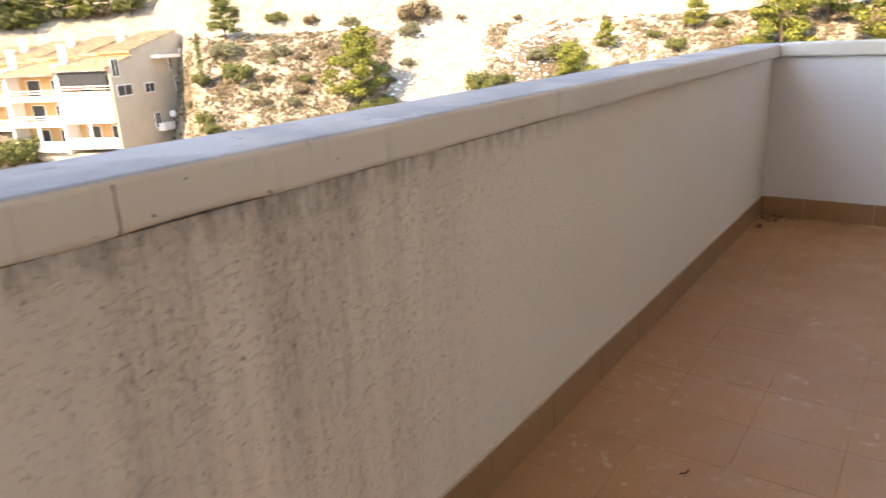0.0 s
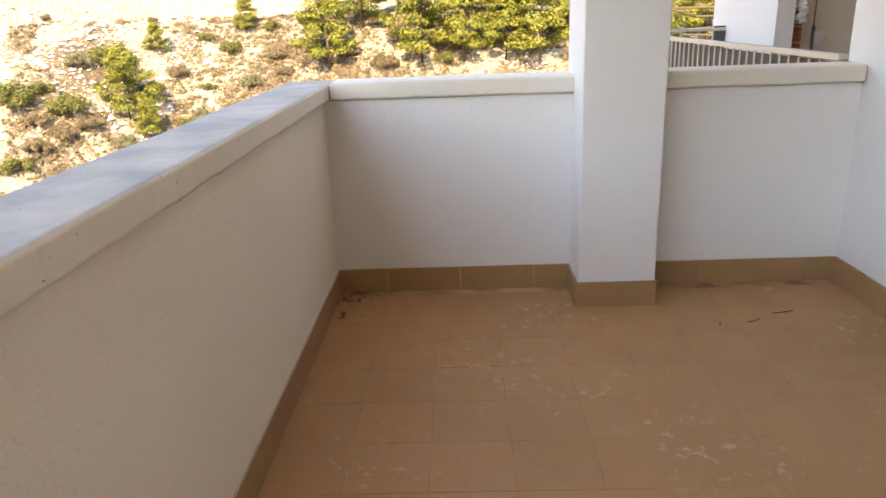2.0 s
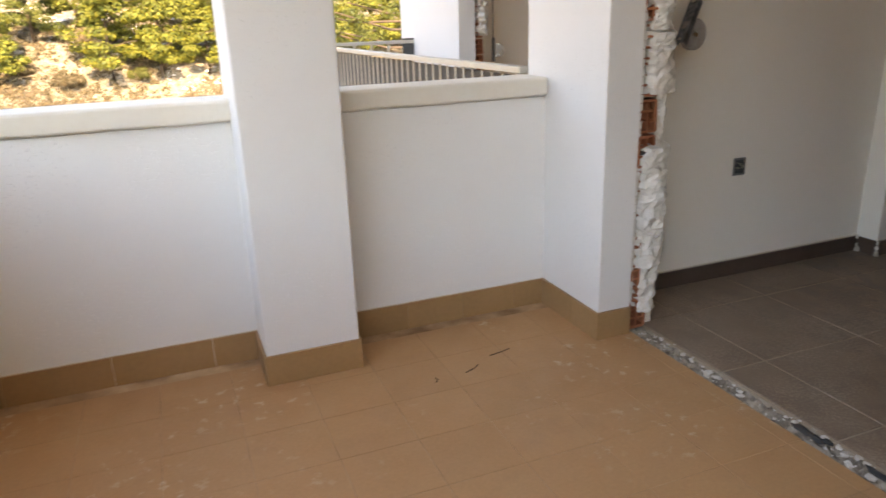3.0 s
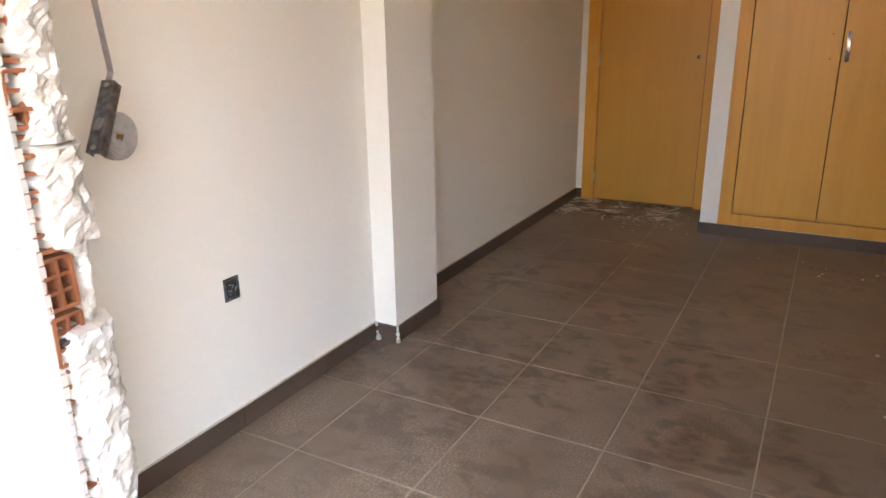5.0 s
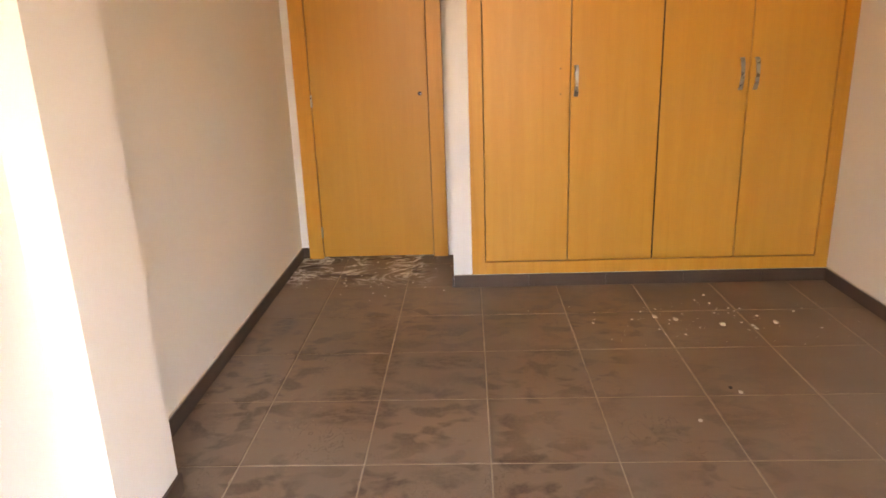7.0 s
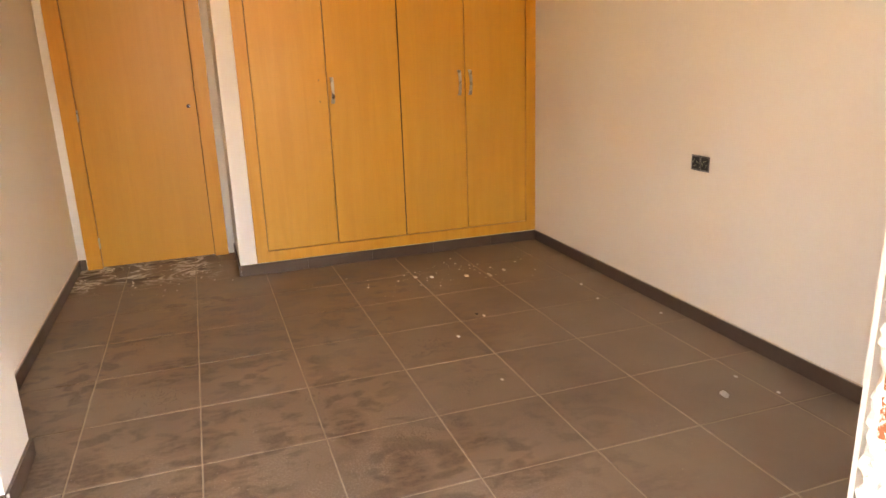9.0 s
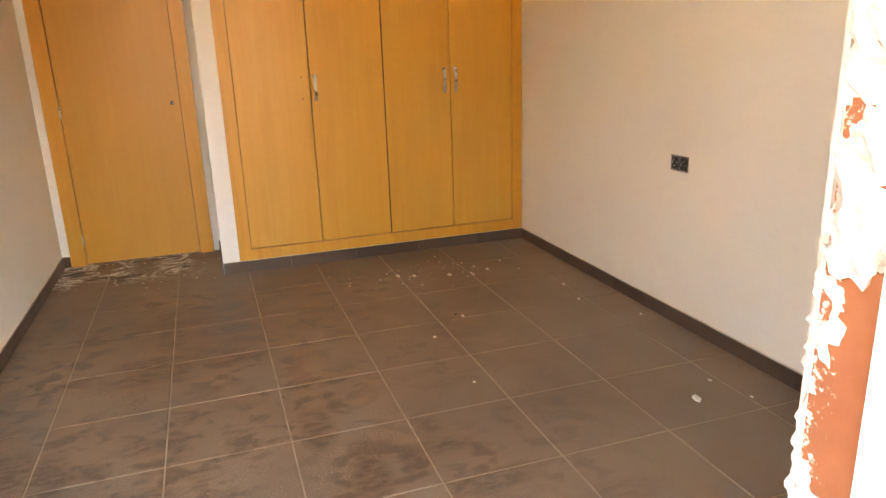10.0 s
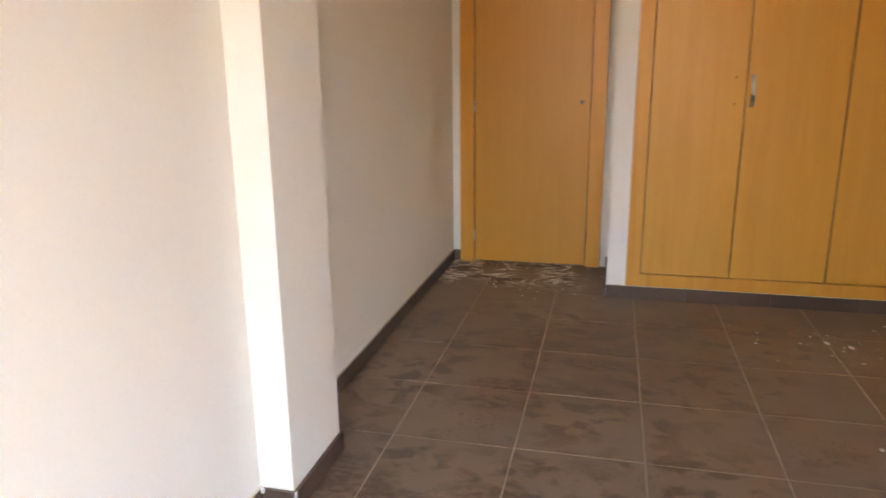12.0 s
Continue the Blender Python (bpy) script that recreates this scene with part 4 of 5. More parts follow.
broken_n = tagged(new("broken_wall_edge"), "far broken brick edge with white plaster", "broken wall", kind="structure")
z = 0.0
while z < 2.2:
    hollow_brick("brick", XN + 0.142, XN + 0.21, YN + 0.02, YN + 0.25, z + 0.008, z + 0.118, broken_n)
    z += 0.125
torn_plaster(broken_n, XN + 0.165, XN + 0.27, YN + 0.03, 1.02, 2.55, -1, 77, 0.04)
torn_plaster(broken_n, XN + 0.20, XN + 0.25, YN + 0.03, 0.0, 0.70, -1, 81, 0.03)
far_winder = thing("strap_winder", "strap winder hanging in the next flat", "winder")
c = Vector((2.60, 6.88, 0.90))
part("face_plate", box((c.x - 0.05, c.y - 0.01, c.z - 0.09, c.x - 0.03, c.y + 0.01, c.z + 0.10)), GALV, far_winder)
part("coil", disc(c, (0.3, 1, 0), 0.055, 0.02, 24), METAL, far_winder)
part("strap", box((c.x - 0.045, c.y - 0.008, c.z + 0.10, c.x - 0.041, c.y + 0.008, 2.31)), WEB, far_winder)
socket(3.10, 7.019, 0.95, 1, 2, "uncovered socket in the next flat")

# ---- the hillside ----
EYE0 = Vector((-0.2, 0.4, 1.15))
PROFILE = ((0, -9.0), (8, -11.0), (30, -17.0), (55, -18.0), (70, -11.0), (76, -6.5), (83, -1.2), (88, 1.6), (92, 2.0), (94, 2.1), (97, 6.5), (104, 9.0), (130, 19.0), (170, 34.0), (260, 58.0), (420, 75.0), (900, 60.0), (2500, 30.0))


def fall(r):
    for (r0, z0), (r1, z1) in zip(PROFILE, PROFILE[1:]):
        if r <= r1:
            return z0 + (z1 - z0) * (r - r0) / (r1 - r0)
    return PROFILE[-1][1]


def ground_z(x, y):
    p = Vector((x, y, 0)) - Vector((EYE0.x, EYE0.y, 0))
    r = p.length
    az = math.degrees(math.atan2(-p.x, p.y))
    # the slope stands further off to the left; behind the building the land falls gently
    q = r - 5.0 * max(0.0, min(1.0, (az - 42) / 10)) - 19.0 * max(0.0, min(1.0, (az - 54.6) / 2.5)) - 3.0 * noise.noise(Vector((az * 0.07, 0, 4)))
    z = fall(max(q, 0.0))
    # unseen slope facing the opening is added, to bounce sunlight into the room
    back = max(0.0, min(1.0, (abs(az - 40) - 100) / 40))
    z = z * (1 - back) + (-9.0 - r * 0.02) * back
    if r > 50:
        z += (1.3 * noise.noise(Vector((x, y, 0)) * 0.09) + 0.55 * noise.noise(Vector((x, y, 3)) * 0.33)) * min(1, (r - 50) / 20)
        z += 0.22 * noise.noise(Vector((x, y, 9)) * 0.95) * max(0, 1 - abs(r - 82) / 40)
    return z


verts, faces = [], []
RINGS = [4 + 4.5 * k for k in range(12)] + [58 + 0.55 * k for k in range(96)] + [111 * 1.12 ** k for k in range(28)]
AZ = [-180 + 3.0 * k for k in range(46)] + [-42 + 0.42 * k for k in range(282)] + [76.5 + 2.95 * k for k in range(36)]
for r in RINGS:
    for a in AZ:
        x, y = EYE0.x - r * math.sin(radians(a)), EYE0.y + r * math.cos(radians(a))
        verts.append((x, y, ground_z(x, y)))
w = len(AZ)
for j in range(len(RINGS) - 1):
    for i in range(w):
        a, b = j * w + i, j * w + (i + 1) % w
        faces.append((a, a + w, b + w, b))
verts.append((EYE0.x, EYE0.y, -9.0))
for i in range(w):
    faces.append((len(verts) - 1, i, (i + 1) % w))
me = bpy.data.meshes.new("ground")
me.from_pydata(verts, [], faces)
me.materials.append(GROUND)
for f in me.polygons:
    f.use_smooth = True
tagged(new("ground", me), "pale limestone hillside with dry brown scrub", "hillside", kind="structure")


def seat(az, elev):
    """Where the line of sight at that bearing and height meets the hillside."""
    way = Vector((-math.sin(radians(az)), math.cos(radians(az)), math.tan(radians(elev))))
    r = 56.0
    while r < 180:
        p = EYE0 + way * r
        if ground_z(p.x, p.y) >= p.z:
            break
        r += 0.4
    p = EYE0 + way * r
    return Vector((p.x, p.y, ground_z(p.x, p.y)))


# ---- plants ----


def clump_mesh(name, clumps, leaves, size, mat, seed, squash=0.8):
    """A crown: many small blades round each of the given clumps (centre, radius)."""
    g = random.Random(seed)
    vs, fs = [], []
    for c, rad in clumps:
        for _ in range(leaves):
            d = Vector((g.gauss(0, 1), g.gauss(0, 1), g.gauss(0, 1))).normalized()
            p = Vector(c) + Vector((d.x, d.y, d.z * squash)) * rad * (0.55 + 0.5 * g.random())
            n = (d + Vector((g.gauss(0, 0.5), g.gauss(0, 0.5), 0.5 + g.gauss(0, 0.4)))).normalized()
            t = n.orthogonal().normalized()
            t.rotate(Matrix.Rotation(g.random() * 6.28, 3, n))
            b = n.cross(t)
            s = size * (0.6 + 0.8 * g.random())
            k = len(vs)
            vs += [p - t * s, p - b * s * 0.45, p + t * s, p + b * s * 0.45]
            fs.append((k, k + 1, k + 2, k + 3))
    me = bpy.data.meshes.new(name)
    me.from_pydata([tuple(v) for v in vs], [], fs)
    me.materials.append(mat)
    return me


def tree(kind, seed, height, mat, label, category):
    g = random.Random(seed)
    ob = thing(kind, label, category)
    top = Vector((0.25 * g.gauss(0, 1), 0.25 * g.gauss(0, 1), height * 0.93))
    line = [Vector((0, 0, -0.4)), Vector((0.1 * g.gauss(0, 1), 0.1 * g.gauss(0, 1), height * 0.35)), top * 0.7, top]
    part("trunk", tube(line, height * 0.022, 7, 0.3), BARK, ob, smooth=True)
    clumps = []
    n = 34
    limb_lines = []
    for k in range(n):
        u = 0.20 + 0.80 * k / (n - 1)
        spread = height * (0.06 + 0.27 * math.sin(math.pi * (0.30 + 0.66 * u))) * (0.55 + 0.7 * g.random())
        a = k * 2.4 + g.gauss(0, 0.4)
        c = Vector((spread * math.cos(a), spread * math.sin(a), height * u + 0.15 * height * g.gauss(0, 0.2)))
        clumps.append((c, height * (0.105 + 0.055 * g.random())))
        if k % 2 == 0:
            s = Vector((0, 0, c.z - 0.12 * height * (1 - u)))
            limb_lines.append(([s, (s + c) / 2 + Vector((0, 0, 0.02 * height)), c], height * 0.006))
        if k % 3 == 0:
            clumps.append((c * 0.5 + Vector((0, 0, c.z * 0.5)), height * 0.10))
    for pts, rad in limb_lines:
        part("limb", tube(pts, rad, 5, 0.4), BARK, ob)
    crown = new("crown", clump_mesh("crown", clumps, 230, height * 0.019, mat, seed, 0.55))
    crown.parent = ob
    return ob


def bush(seed, mat, label):
    g = random.Random(seed)
    ob = thing("bush", label, "bush")
    stems = bmesh.new()
    clumps = []
    for k in range(15):
        a, s = k * 2.4, 0.75 * math.sqrt(g.random())
        c = Vector((s * math.cos(a), s * math.sin(a), 0.22 + 0.62 * g.random() * (1.15 - s)))
        clumps.append((c, 0.22 + 0.13 * g.random()))
        tube([(0, 0, -0.1), c * 0.6, c], 0.02, 4, 0.5, bm=stems)
    part("woody_base", stems, BARK, ob)
    crown = new("crown", clump_mesh("crown", clumps, 200, 0.055, mat, seed, 0.85))
    crown.parent = ob
    return ob


def cypress(seed, height):
    ob = thing("cypress", "slim dark green cypress beside the house", "tree")
    part("trunk", tube([(0, 0, -0.3), (0, 0, height * 0.9)], 0.10, 6, 0.2), BARK, ob)
    clumps = [(Vector((0, 0, height * u)), height * 0.085 * (1 - abs(u - 0.35)) + 0.05) for u in (0.08 + 0.92 * k / 15 for k in range(16))]
    crown = new("crown", clump_mesh("crown", clumps, 70, 0.11, PINE_DARK, seed, 1.3))
    crown.parent = ob
    return ob


def put(first, proto, az, elev, size, turn):
    m = Matrix.Translation(seat(az, elev)) @ Matrix.Rotation(turn, 4, "Z") @ Matrix.Diagonal((size, size, size, 1))
    if first:
        proto.matrix_basis = m
        return proto
    keep = proto.scale.copy()
    proto.scale = (1, 1, 1)
    ob = copy_thing(proto, Matrix.Translation(m.translation) @ Matrix.Rotation(turn, 4, "Z"))
    proto.scale = keep
    ob.scale = (size, size, size)
    return ob


pines = [tree("pine", 11, 1.0 * 6, PINE, "yellow-green pine on the rocky slope", "tree"), tree("pine", 23, 6, PINE, "full yellow-green pine on the slope", "tree"),
         tree("pine", 37, 6, PINE_DARK, "dark green pine on the slope", "tree")]
# bearing, height of the line of sight and size of each plant
YELLOW_PINES = (
    (42.4, -5.6, 7.9), (43.6, -12.3, 3.8), (25.3, -6.6, 6.5), (24.1, -8.1, 3.7), (2.9, -3.6, 9.7), (-3.7, -3.5, 8.0), (0.9, 0.6, 8.5), (-12.5, -3.0, 8.5),
    (-18.5, -3.0, 8.5), (-16.5, 1.2, 9.5), (63.9, 1.8, 5.0), (68.6, 1.4, 6.5), (64.8, 2.3, 5.5), (61.6, 2.6, 5.0), (57.6, 2.8, 4.5), (61.0, 2.0, 5.0),
)
FULL_PINES = (
    (39.3, -12.7, 6.7), (22.7, -2.1, 3.2), (16.2, -0.8, 3.7), (10.2, -3.8, 8.1), (-0.4, -3.6, 8.5), (-6.4, -4.0, 9.0), (4.6, 0.3, 7.7), (-5.2, -0.5, 9.0),
    (-9.5, -2.5, 8.0), (-15.5, -3.0, 8.0), (-21.5, -3.0, 8.0), (-11, 1.2, 9), (-20, 1.2, 9),
)
DARK_PINES = (
    (52.2, 0.2, 5.4), (7.4, -0.8, 7.5), (-2.3, -0.1, 8.5), (65.8, 0.8, 6.5), (67.6, 0.6, 7.0), (69.5, 1.0, 7.0), (66.7, 2.0, 6.0), (62.6, 2.4, 5.5),
    (59.8, 2.6, 5.0), (58.5, 2.2, 4.5),
)
for proto, rows in zip(pines, (YELLOW_PINES, FULL_PINES, DARK_PINES)):
    for k, (az, elev, high) in enumerate(rows):
        put(k == 0, proto, az, elev, high / 6, az * 1.7)
shrubs = [bush(5, BUSH, "rounded green shrub among pale rocks"), bush(8, OLIVE, "grey-green shrub among pale rocks"), bush(13, SCRUB, "dry brown shrub on the slope")]
UPPER_SHRUBS = (
    (51.9, -3.0, 5.0), (54.6, -3.0, 2.8), (48.3, 1.3, 3.2), (48.9, -1.9, 1.5), (46.7, -3.4, 2.1), (40.4, -5.6, 2.8), (54.7, -6.0, 3.1), (54.4, -6.8, 2.6),
    (68.0, -7.5, 6.3), (41.4, -7.2, 5.8), (41.9, -13.3, 3.7), (32.7, -4.9, 5.3),
)
LOWER_SHRUBS = (
    (30.6, -4.4, 2.5), (29.3, -5.7, 4.2), (33.3, -9.6, 3.3), (35.0, -11.4, 2.6), (25.8, -2.6, 5.1), (23.5, -4.7, 2.8), (19.2, -1.2, 2.1), (17.4, -2.2, 3.0),
    (14.2, -0.6, 2.4), (19.4, -4.9, 1.7), (21.5, -7.5, 2.1), (1.2, -3.6, 2.9), (11.5, -0.2, 2.8), (68.0, 1.1, 5.0), (64.9, 1.6, 5.0), (62.0, 2.0, 4.6),
    (59.2, 2.2, 4.2), (66.6, -7.5, 6.5),
)
GREY_SHRUBS = (
    (52.4, -1.3, 4.5), (48.4, -1.3, 3.3), (42.7, 0.7, 3.2), (47.7, -5.0, 2.2), (50.7, -3.8, 2.0), (38.0, -0.2, 3.6), (38.4, -2.6, 2.2), (55.4, -4.6, 1.9),
    (28.0, -2.5, 3.0), (25.8, -8.4, 3.1), (16.3, -4.7, 2.8), (20.2, -7.0, 2.8), (63.4, 1.9, 4.2),
)
DRY_SHRUBS = (
    (45.7, 0.9, 2.7), (40.5, -2.7, 2.7), (37.4, 1.0, 6.2), (21.4, -3.6, 3.1), (17.9, -6.3, 1.8), (5.8, -3.9, 3.7), (8.5, -2.8, 2.9), (40.0, -3.8, 2.0),
    (31.4, -6.5, 2.8), (29.8, -7.5, 3.0), (31.7, -8.2, 2.7), (28.2, -6.8, 2.7), (14.1, -2.7, 2.7), (13.7, -4.0, 2.2), (66.2, 1.4, 4.4), (60.4, 2.1, 4.0),
    (49.6, -3.2, 2.4), (46.8, -1.6, 2.0), (43.4, -2.4, 2.2), (45.0, -0.8, 1.9), (50.0, -5.0, 2.2), (47.0, -4.2, 2.0), (44.0, -4.4, 1.8), (29.5, 0.6, 1.6),
    (22.7, 0.2, 1.6), (34.0, 0.9, 1.7),
)
for proto, rows in zip(shrubs, (UPPER_SHRUBS + LOWER_SHRUBS, GREY_SHRUBS, DRY_SHRUBS)):
    for k, (az, elev, wide) in enumerate(rows):
        put(k == 0, proto, az, elev, wide / 2.0, az * 2.3)
slim = cypress(3, 6.0)
put(True, slim, 54.4, -3.4, 0.95, 0.0)

# a nearer pine whose limbs hang beside the next flat
near_pine = thing("pine", "large dark pine with bare crooked limbs", "tree", at=(12.6, 34.0, 0))
base = Vector((0, 0, ground_z(12.6, 34.0)))
part("trunk", tube([base, base + Vector((0.3, 0.2, 7)), Vector((0.2, -0.3, -1.5)), Vector((-0.2, 0, 6))], 0.38, 9, 0.5), BARK, near_pine, smooth=True)
g = random.Random(91)
clumps = []
for k in range(16):
    z0 = -1.0 + 0.42 * k
    a = 2.6 + 1.3 * g.random() if k % 4 else g.random() * 6.28
    l = 4.6 + 3.2 * g.random()
    p0, p2 = Vector((0.1, -0.1, z0)), Vector((l * math.cos(a), l * math.sin(a) * 0.6, z0 + 0.5 + 0.9 * g.random()))
    p1 = (p0 + p2) / 2 + Vector((0, 0.2 * g.gauss(0, 1), -0.35))
    part("limb", tube([p0, p1, p2], 0.085, 6, 0.3), BARK, near_pine, smooth=True)
    for q in range(5):
        c = p1 + (p2 - p1) * (0.2 + 0.25 * q) + Vector((0.5 * g.gauss(0, 1), 0.5 * g.gauss(0, 1), 0.35 + 0.25 * g.gauss(0, 1)))
        clumps.append((c, 0.42 + 0.2 * g.random()))
crown = new("crown", clump_mesh("crown", clumps, 130, 0.075, PINE_DARK, 17, 0.6))
crown.parent = near_pine

# low scrub and stones past counting
g = random.Random(31)
vs, fs, vs2, fs2 = [], [], [], []
for k in range(17000):
    az, r = -12 + 70 * g.random(), 60 + 36 * g.random()
    x, y = EYE0.x - r * math.sin(radians(az)), EYE0.y + r * math.cos(radians(az))
    dense = noise.noise(Vector((x, y, 5)) * 0.075) + 0.5 * noise.noise(Vector((x, y, 2)) * 0.3)
    z = ground_z(x, y)
    ravine = abs(az - 36 + 3 * noise.noise(Vector((x, y, 0)) * 0.12)) < 3.6 + 0.12 * max(0, r - 80)
    if dense > -0.12 and z < 1.9 and not ravine:
        s = 0.20 + 0.42 * g.random() ** 2
        for q in range(16):
            d = Vector((g.gauss(0, 1), g.gauss(0, 1), abs(g.gauss(0, 0.8)))).normalized()
            p = Vector((x, y, z)) + d * s * (0.5 + 0.5 * g.random())
            t = Vector((g.gauss(0, 1), g.gauss(0, 1), g.gauss(0, 1))).normalized()
            b = t.cross(d).normalized() if abs(t.dot(d)) < 0.99 else t.orthogonal()
            i = len(vs)
            vs += [tuple(p - t * 0.13), tuple(p + b * 0.07), tuple(p + t * 0.13), tuple(p - b * 0.07)]
            fs.append((i, i + 1, i + 2, i + 3))
    elif g.random() < 0.75:
        s = 0.10 + 0.30 * g.random() ** 3
        i = len(vs2)
        top = (x + s * g.gauss(0, 0.2), y + s * g.gauss(0, 0.2), z + s * (0.5 + 0.5 * g.random()))
        for q in range(5):
            a = q * 1.2566 + g.random() * 0.6
            vs2.append((x + s * math.cos(a), y + s * math.sin(a), z - 0.1 * s + 0.35 * s * g.random()))
        vs2.append(top)
        fs2 += [(i + q, i + (q + 1) % 5, i + 5) for q in range(5)]
for name, vv, ff, mat, label, cat in (("scrub", vs, fs, SCRUB, "low dry brown scrub over the slope", "scrub"), ("stones", vs2, fs2, HOUSE_WHITE, "loose pale limestone blocks on the slope", "stones")):
    me = bpy.data.meshes.new(name)
    me.from_pydata(vv, [], ff)
    me.materials.append(mat)
    tagged(new(name, me), label, cat, kind="stuff")

# ---- the terraced house across the valley ----
house = thing("house", "terraced white and ochre house with stepped tile roofs", "house")
corner = EYE0 + 87 * Vector((-math.sin(radians(60.8)), math.cos(radians(60.8)), 0))
house.matrix_basis = Matrix.Translation((corner.x, corner.y, -10.4)) @ Matrix.Rotation(math.atan2(0.374, 0.93), 4, "Z")
# local: x to the gable, y into the house, z up from its foot
BAY, FLOOR, DEEP, BAYS = 7.2, 2.9, 15.0, 4
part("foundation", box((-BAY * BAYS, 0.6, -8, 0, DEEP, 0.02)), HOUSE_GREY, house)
bm = bmesh.new()
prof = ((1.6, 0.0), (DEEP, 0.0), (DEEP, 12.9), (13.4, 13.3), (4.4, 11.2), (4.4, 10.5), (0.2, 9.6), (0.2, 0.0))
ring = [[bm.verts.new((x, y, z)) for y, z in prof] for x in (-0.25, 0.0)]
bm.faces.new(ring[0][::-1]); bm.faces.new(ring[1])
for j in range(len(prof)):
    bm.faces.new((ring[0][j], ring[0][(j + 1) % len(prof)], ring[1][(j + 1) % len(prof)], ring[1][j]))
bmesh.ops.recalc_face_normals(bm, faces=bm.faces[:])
gable = part("gable_wall", bm, HOUSE_GREY, house, "end wall with shade in its grey-beige colour")


def house_window(parent, x, y, z, w, h, facing):
    if facing == "gable":
        win = part("window", box((x - 0.02, y, z, x + 0.06, y + w, z + h)), HOUSE_WHITE, parent)
        part("pane", box((x + 0.04, y + 0.10, z + 0.10, x + 0.07, y + w - 0.10, z + h - 0.10)), GLASS_DARK, win)
        part("mullion", box((x + 0.05, y + w / 2 - 0.04, z + 0.06, x + 0.08, y + w / 2 + 0.04, z + h - 0.06)), HOUSE_WHITE, win)
    else:
        win = part("window", box((x, y - 0.06, z, x + w, y + 0.02, z + h)), HOUSE_WHITE, parent)
        part("pane", box((x + 0.10, y - 0.07, z + 0.10, x + w - 0.10, y - 0.04, z + h - 0.10)), GLASS_DARK, win)


for y, z, w, h in ((0.9, 6.3, 2.6, 1.3), (5.8, 6.3, 1.9, 1.2), (12.0, 6.0, 0.9, 1.9), (11.2, 8.6, 0.8, 1.8), (6.8, 2.0, 1.1, 1.9), (0.5, 8.5, 1.3, 2.0)):
    house_window(gable, 0.0, y, z, w, h, "gable")
part("canopy", box((0, 8.0, 10.2, 1.0, 12.6, 10.6)), HOUSE_WHITE, gable)
part("stair_rail", box((0, 7.2, 1.6, 0.9, 9.4, 2.5)), HOUSE_WHITE, gable)
part("dish", disc((0.5, 9.8, 3.4), (1, -0.6, 0.2), 0.42, 0.08, 20), HOUSE_WHITE, gable)
part("rear_wing", box((-3.0, 13.8, 0, 1.4, 18.0, 11.2)), HOUSE_WHITE, house, "white rear wing")
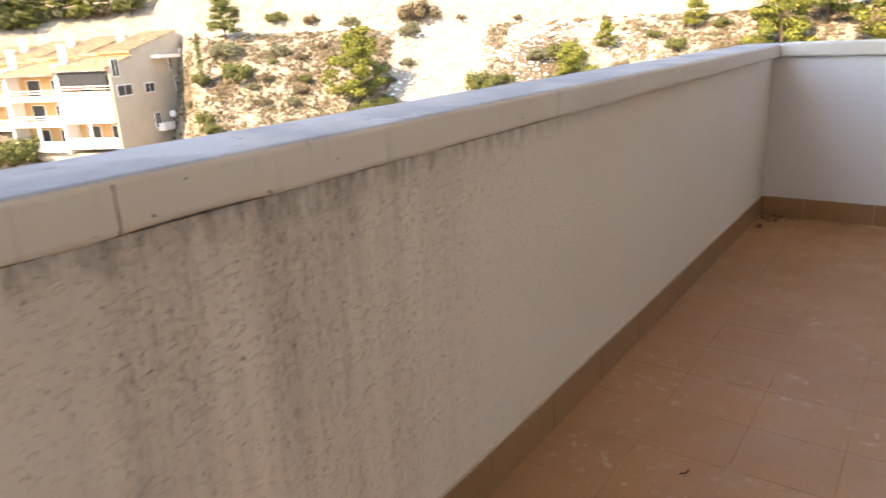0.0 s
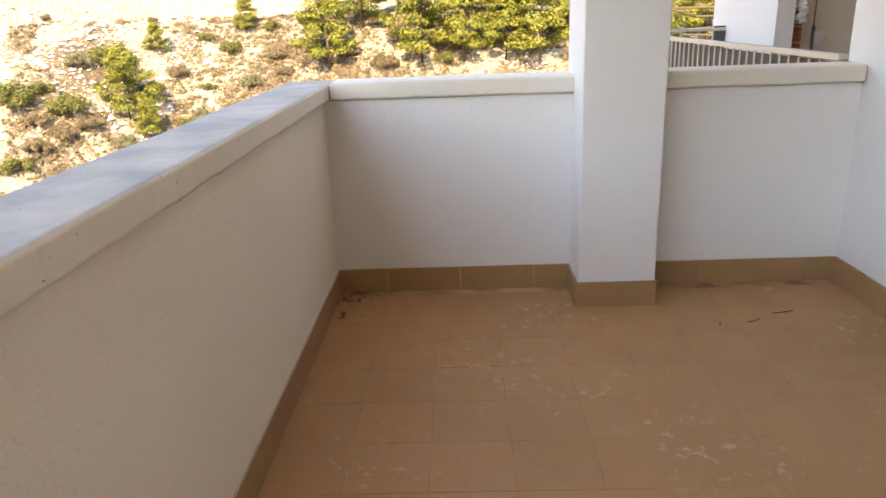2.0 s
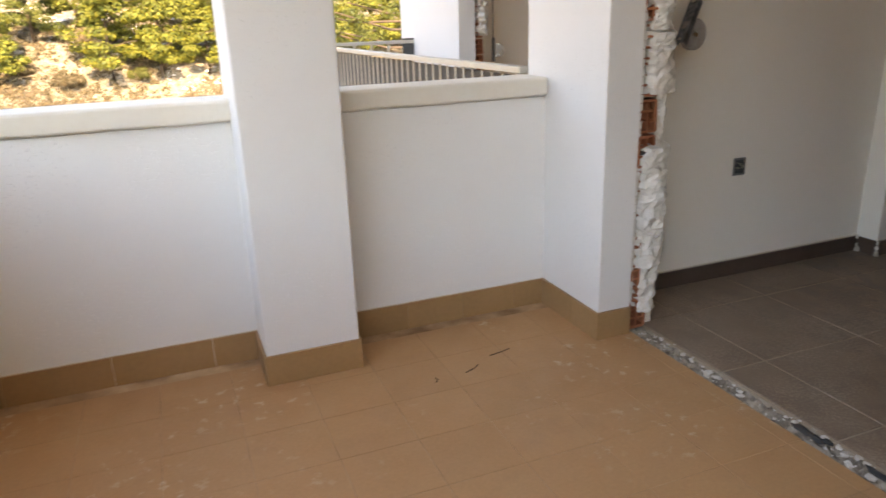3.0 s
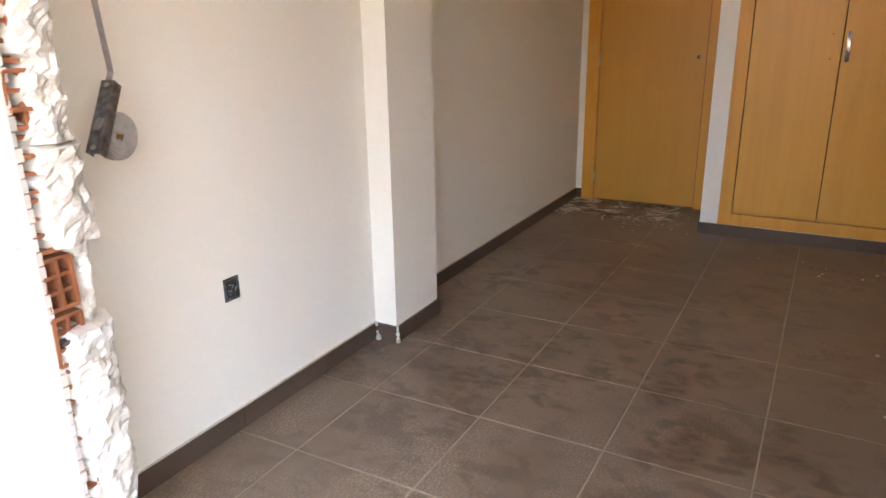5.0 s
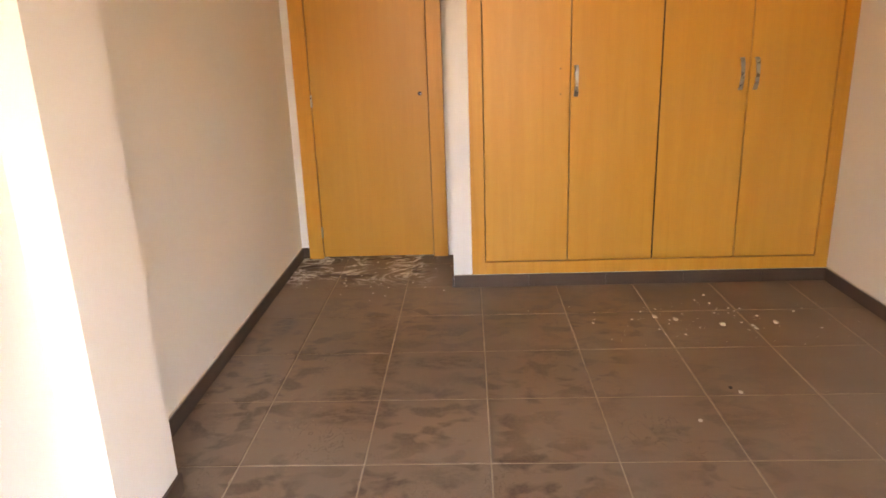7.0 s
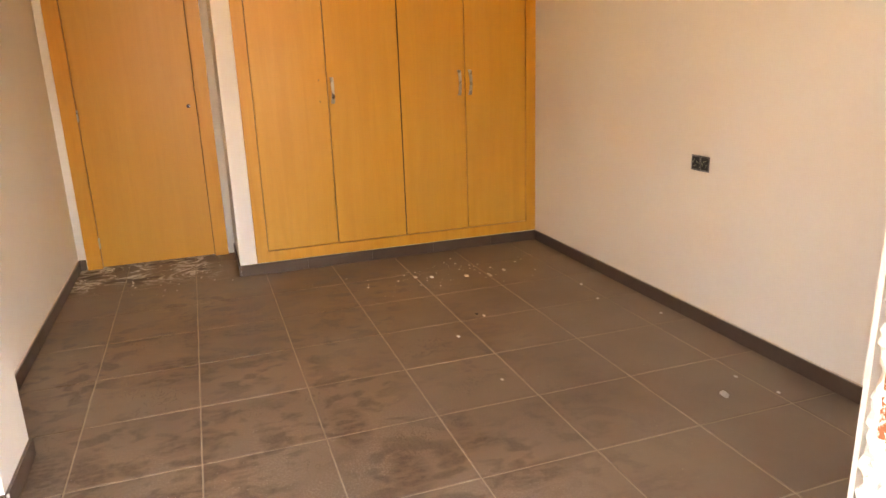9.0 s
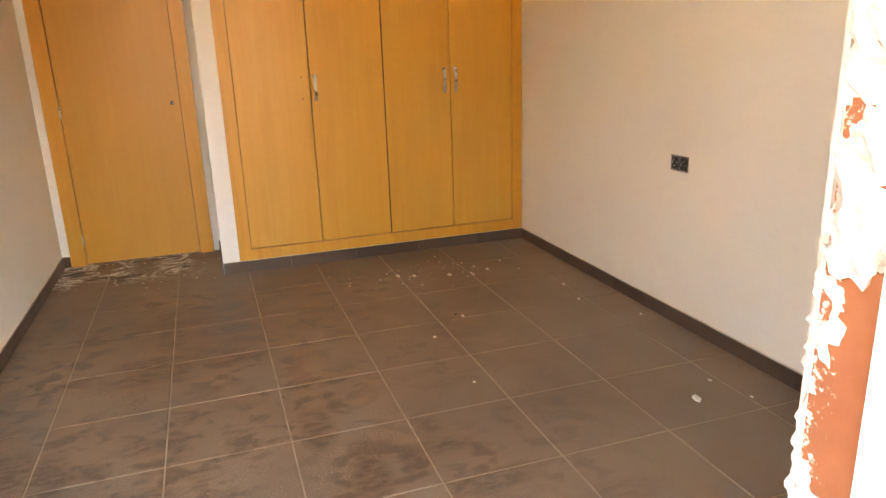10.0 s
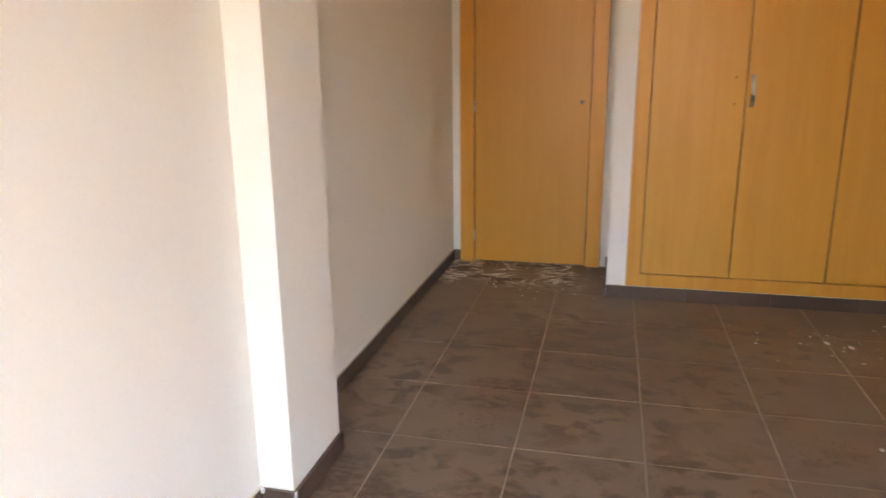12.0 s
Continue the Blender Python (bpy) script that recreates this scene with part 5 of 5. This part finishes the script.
for b in range(BAYS):
    x1, x0 = -BAY * b - (0.25 if b == 0 else 0), -BAY * (b + 1)
    dz = -0.35 * b
    part("party_wall", box((x0 - 0.14, 0.0, 0, x0 + 0.14, DEEP, 10.2 + dz)), HOUSE_WHITE, house)
    for fl in range(3):
        z = 0.9 + FLOOR * fl + dz
        part("slab", box((x0, 0.0, z - 0.25, x1, 2.6, z)), HOUSE_WHITE, house)
        part("recessed_wall", box((x0, 2.2, z, x1, 2.5, z + FLOOR - 0.25)), HOUSE_OCHRE, house, "sunlit ochre wall")
        rail = part("balcony_front", box((x0, -0.10, z - 0.30, x1, 0.04, z + (0.95 if fl == 0 else 0.35))), HOUSE_WHITE, house)
        if fl:
            part("hand_rail", box((x0, -0.06, z + 0.88, x1, 0.0, z + 0.98), (x0, -0.06, z + 0.60, x1, 0.0, z + 0.66)), HOUSE_WHITE, rail)
        house_window(house, x0 + 1.2, 2.2, z + 0.1, 1.9, 2.0, "front")
        house_window(house, x0 + 4.6, 2.2, z + 0.1, 1.3, 2.0, "front")
        part("post", box(((x0 + x1) / 2 - 0.13 if fl == 0 else x0 + 0.14, -0.02, z, (x0 + x1) / 2 + 0.13 if fl == 0 else x0 + 0.40, 0.24, z + FLOOR - 0.25)), HOUSE_WHITE, house)
    if b == 0:
        z = 0.9 + FLOOR * 2
        part("glazing", box((x0 + 0.3, 0.05, z + 0.98, x1 - 0.2, 0.10, z + 2.45)), GLASS_DARK, house, "glazed-in balcony")
        part("cushion", box((x0 + 1.6, -0.02, z + 0.62, x1 - 2.2, 0.03, z + 0.95)), AWNING, house, "red cloth on the balcony")
        part("infill", box((x0 + 0.2, 0.02, 0.9 + FLOOR + 0.3, x1, 0.12, 0.9 + 2 * FLOOR - 0.3)), HOUSE_WHITE, house, "white infilled balcony")
    part("cornice", box((x0, -0.25, 9.25 + dz, x1, 0.3, 9.60 + dz)), HOUSE_WHITE, house)
    for y0, z0, y1, z1, xa, xb in ((-0.45, 9.62, 4.5, 10.75, x0, x1 + 0.2), (4.1, 11.25, 13.9, 13.5, x0 + 2.6, x1 + 0.2), (4.1, 10.75, 12.4, 12.6, x0 - 0.1, x0 + 2.7)):
        rp = bmesh.new()
        nn = 16
        rows = []
        for k in range(nn * 4 + 1):
            x = xa + (xb - xa) * k / (nn * 4)
            wv = 0.07 * math.sin(k * math.pi / 2)
            rows.append([rp.verts.new((x, y0, z0 + dz + wv)), rp.verts.new((x, y1, z1 + dz + wv)), rp.verts.new((x, y1, z1 + dz - 0.22)), rp.verts.new((x, y0, z0 + dz - 0.22))])
        for a, c in zip(rows, rows[1:]):
            for j in range(4):
                rp.faces.new((a[j], a[(j + 1) % 4], c[(j + 1) % 4], c[j]))
        rp.faces.new(rows[0][::-1]); rp.faces.new(rows[-1])
        bmesh.ops.recalc_face_normals(rp, faces=rp.faces[:])
        part("roof", rp, ROOF_TILE, house, "ribbed clay tile roof")
    part("upper_wall", box((x0 + 0.1, 4.4, 10.2 + dz, x1 - 0.02, 4.65, 11.2 + dz)), HOUSE_OCHRE, house)
    part("back_wall", box((x0, 12.6, 0, x1, DEEP, 12.4 + dz)), HOUSE_WHITE, house)
    for cx, cy, ch in ((x0 + 0.2, 1.4, 12.2), (x0 + 2.7, 8.6, 14.0)):
        ch_ob = part("chimney", box((cx - 0.28, cy, 9.4 + dz, cx + 0.28, cy + 0.7, ch + dz)), HOUSE_WHITE, house)
        part("cap", box((cx - 0.36, cy - 0.08, ch + dz, cx + 0.36, cy + 0.78, ch + 0.12 + dz)), HOUSE_WHITE, ch_ob)

# ---- floor pieces ----


def tile_floor(parent, xs, ys, x_range, y_range, top, thick, gap, mat, skip=None):
    shared = {}
    for i in range(len(xs) - 1):
        for j in range(len(ys) - 1):
            x0, x1 = max(xs[i] + gap / 2, x_range[0]), min(xs[i + 1] - gap / 2, x_range[1])
            y0, y1 = max(ys[j] + gap / 2, y_range[0]), min(ys[j + 1] - gap / 2, y_range[1])
            if x1 - x0 < 0.01 or y1 - y0 < 0.01 or (skip and skip((x0 + x1) / 2, (y0 + y1) / 2)):
                continue
            key = (round(x1 - x0, 3), round(y1 - y0, 3))
            if key not in shared:
                bm = box((-key[0] / 2, -key[1] / 2, -thick, key[0] / 2, key[1] / 2, 0))
                up_edges = [e for e in bm.edges if all(v.co.z > -1e-6 for v in e.verts)]
                bmesh.ops.bevel(bm, geom=up_edges, offset=min(0.0018, gap * 0.6), segments=1, affect="EDGES")
                me = bpy.data.meshes.new("tile")
                bm.to_mesh(me)
                bm.free()
                me.materials.append(mat)
                shared[key] = me
            ob = new("tile", shared[key])
            ob.parent = parent
            ob.location = ((x0 + x1) / 2, (y0 + y1) / 2, top + 0.0006 * (rng.random() - 0.5))
            ob.rotation_euler = (0.002 * (rng.random() - 0.5), 0.002 * (rng.random() - 0.5), 0.004 * (rng.random() - 0.5))


tile_floor(terrace, [-0.405 + 0.2350 * k for k in range(-2, 10)], [2.756 + 0.2285 * k for k in range(-19, 6)], (XL + 0.002, XO + 0.014), (-1.6, YE), ZT, 0.007, 0.0015, TERRACE_TILE)
part("rear_paving", box((XL, YB, ZT - 0.008, XO - 0.002, -1.6, ZT)), TERRACE_TILE, terrace)
tile_floor(room, [3.590 + 0.4515 * k for k in range(-5, 7)], [2.700 + 0.4430 * k for k in range(-5, 4)], (XO + 0.083, XD + 0.10), (YQ, YW2), 0.0, 0.007, 0.0055, FLOOR_TILE)
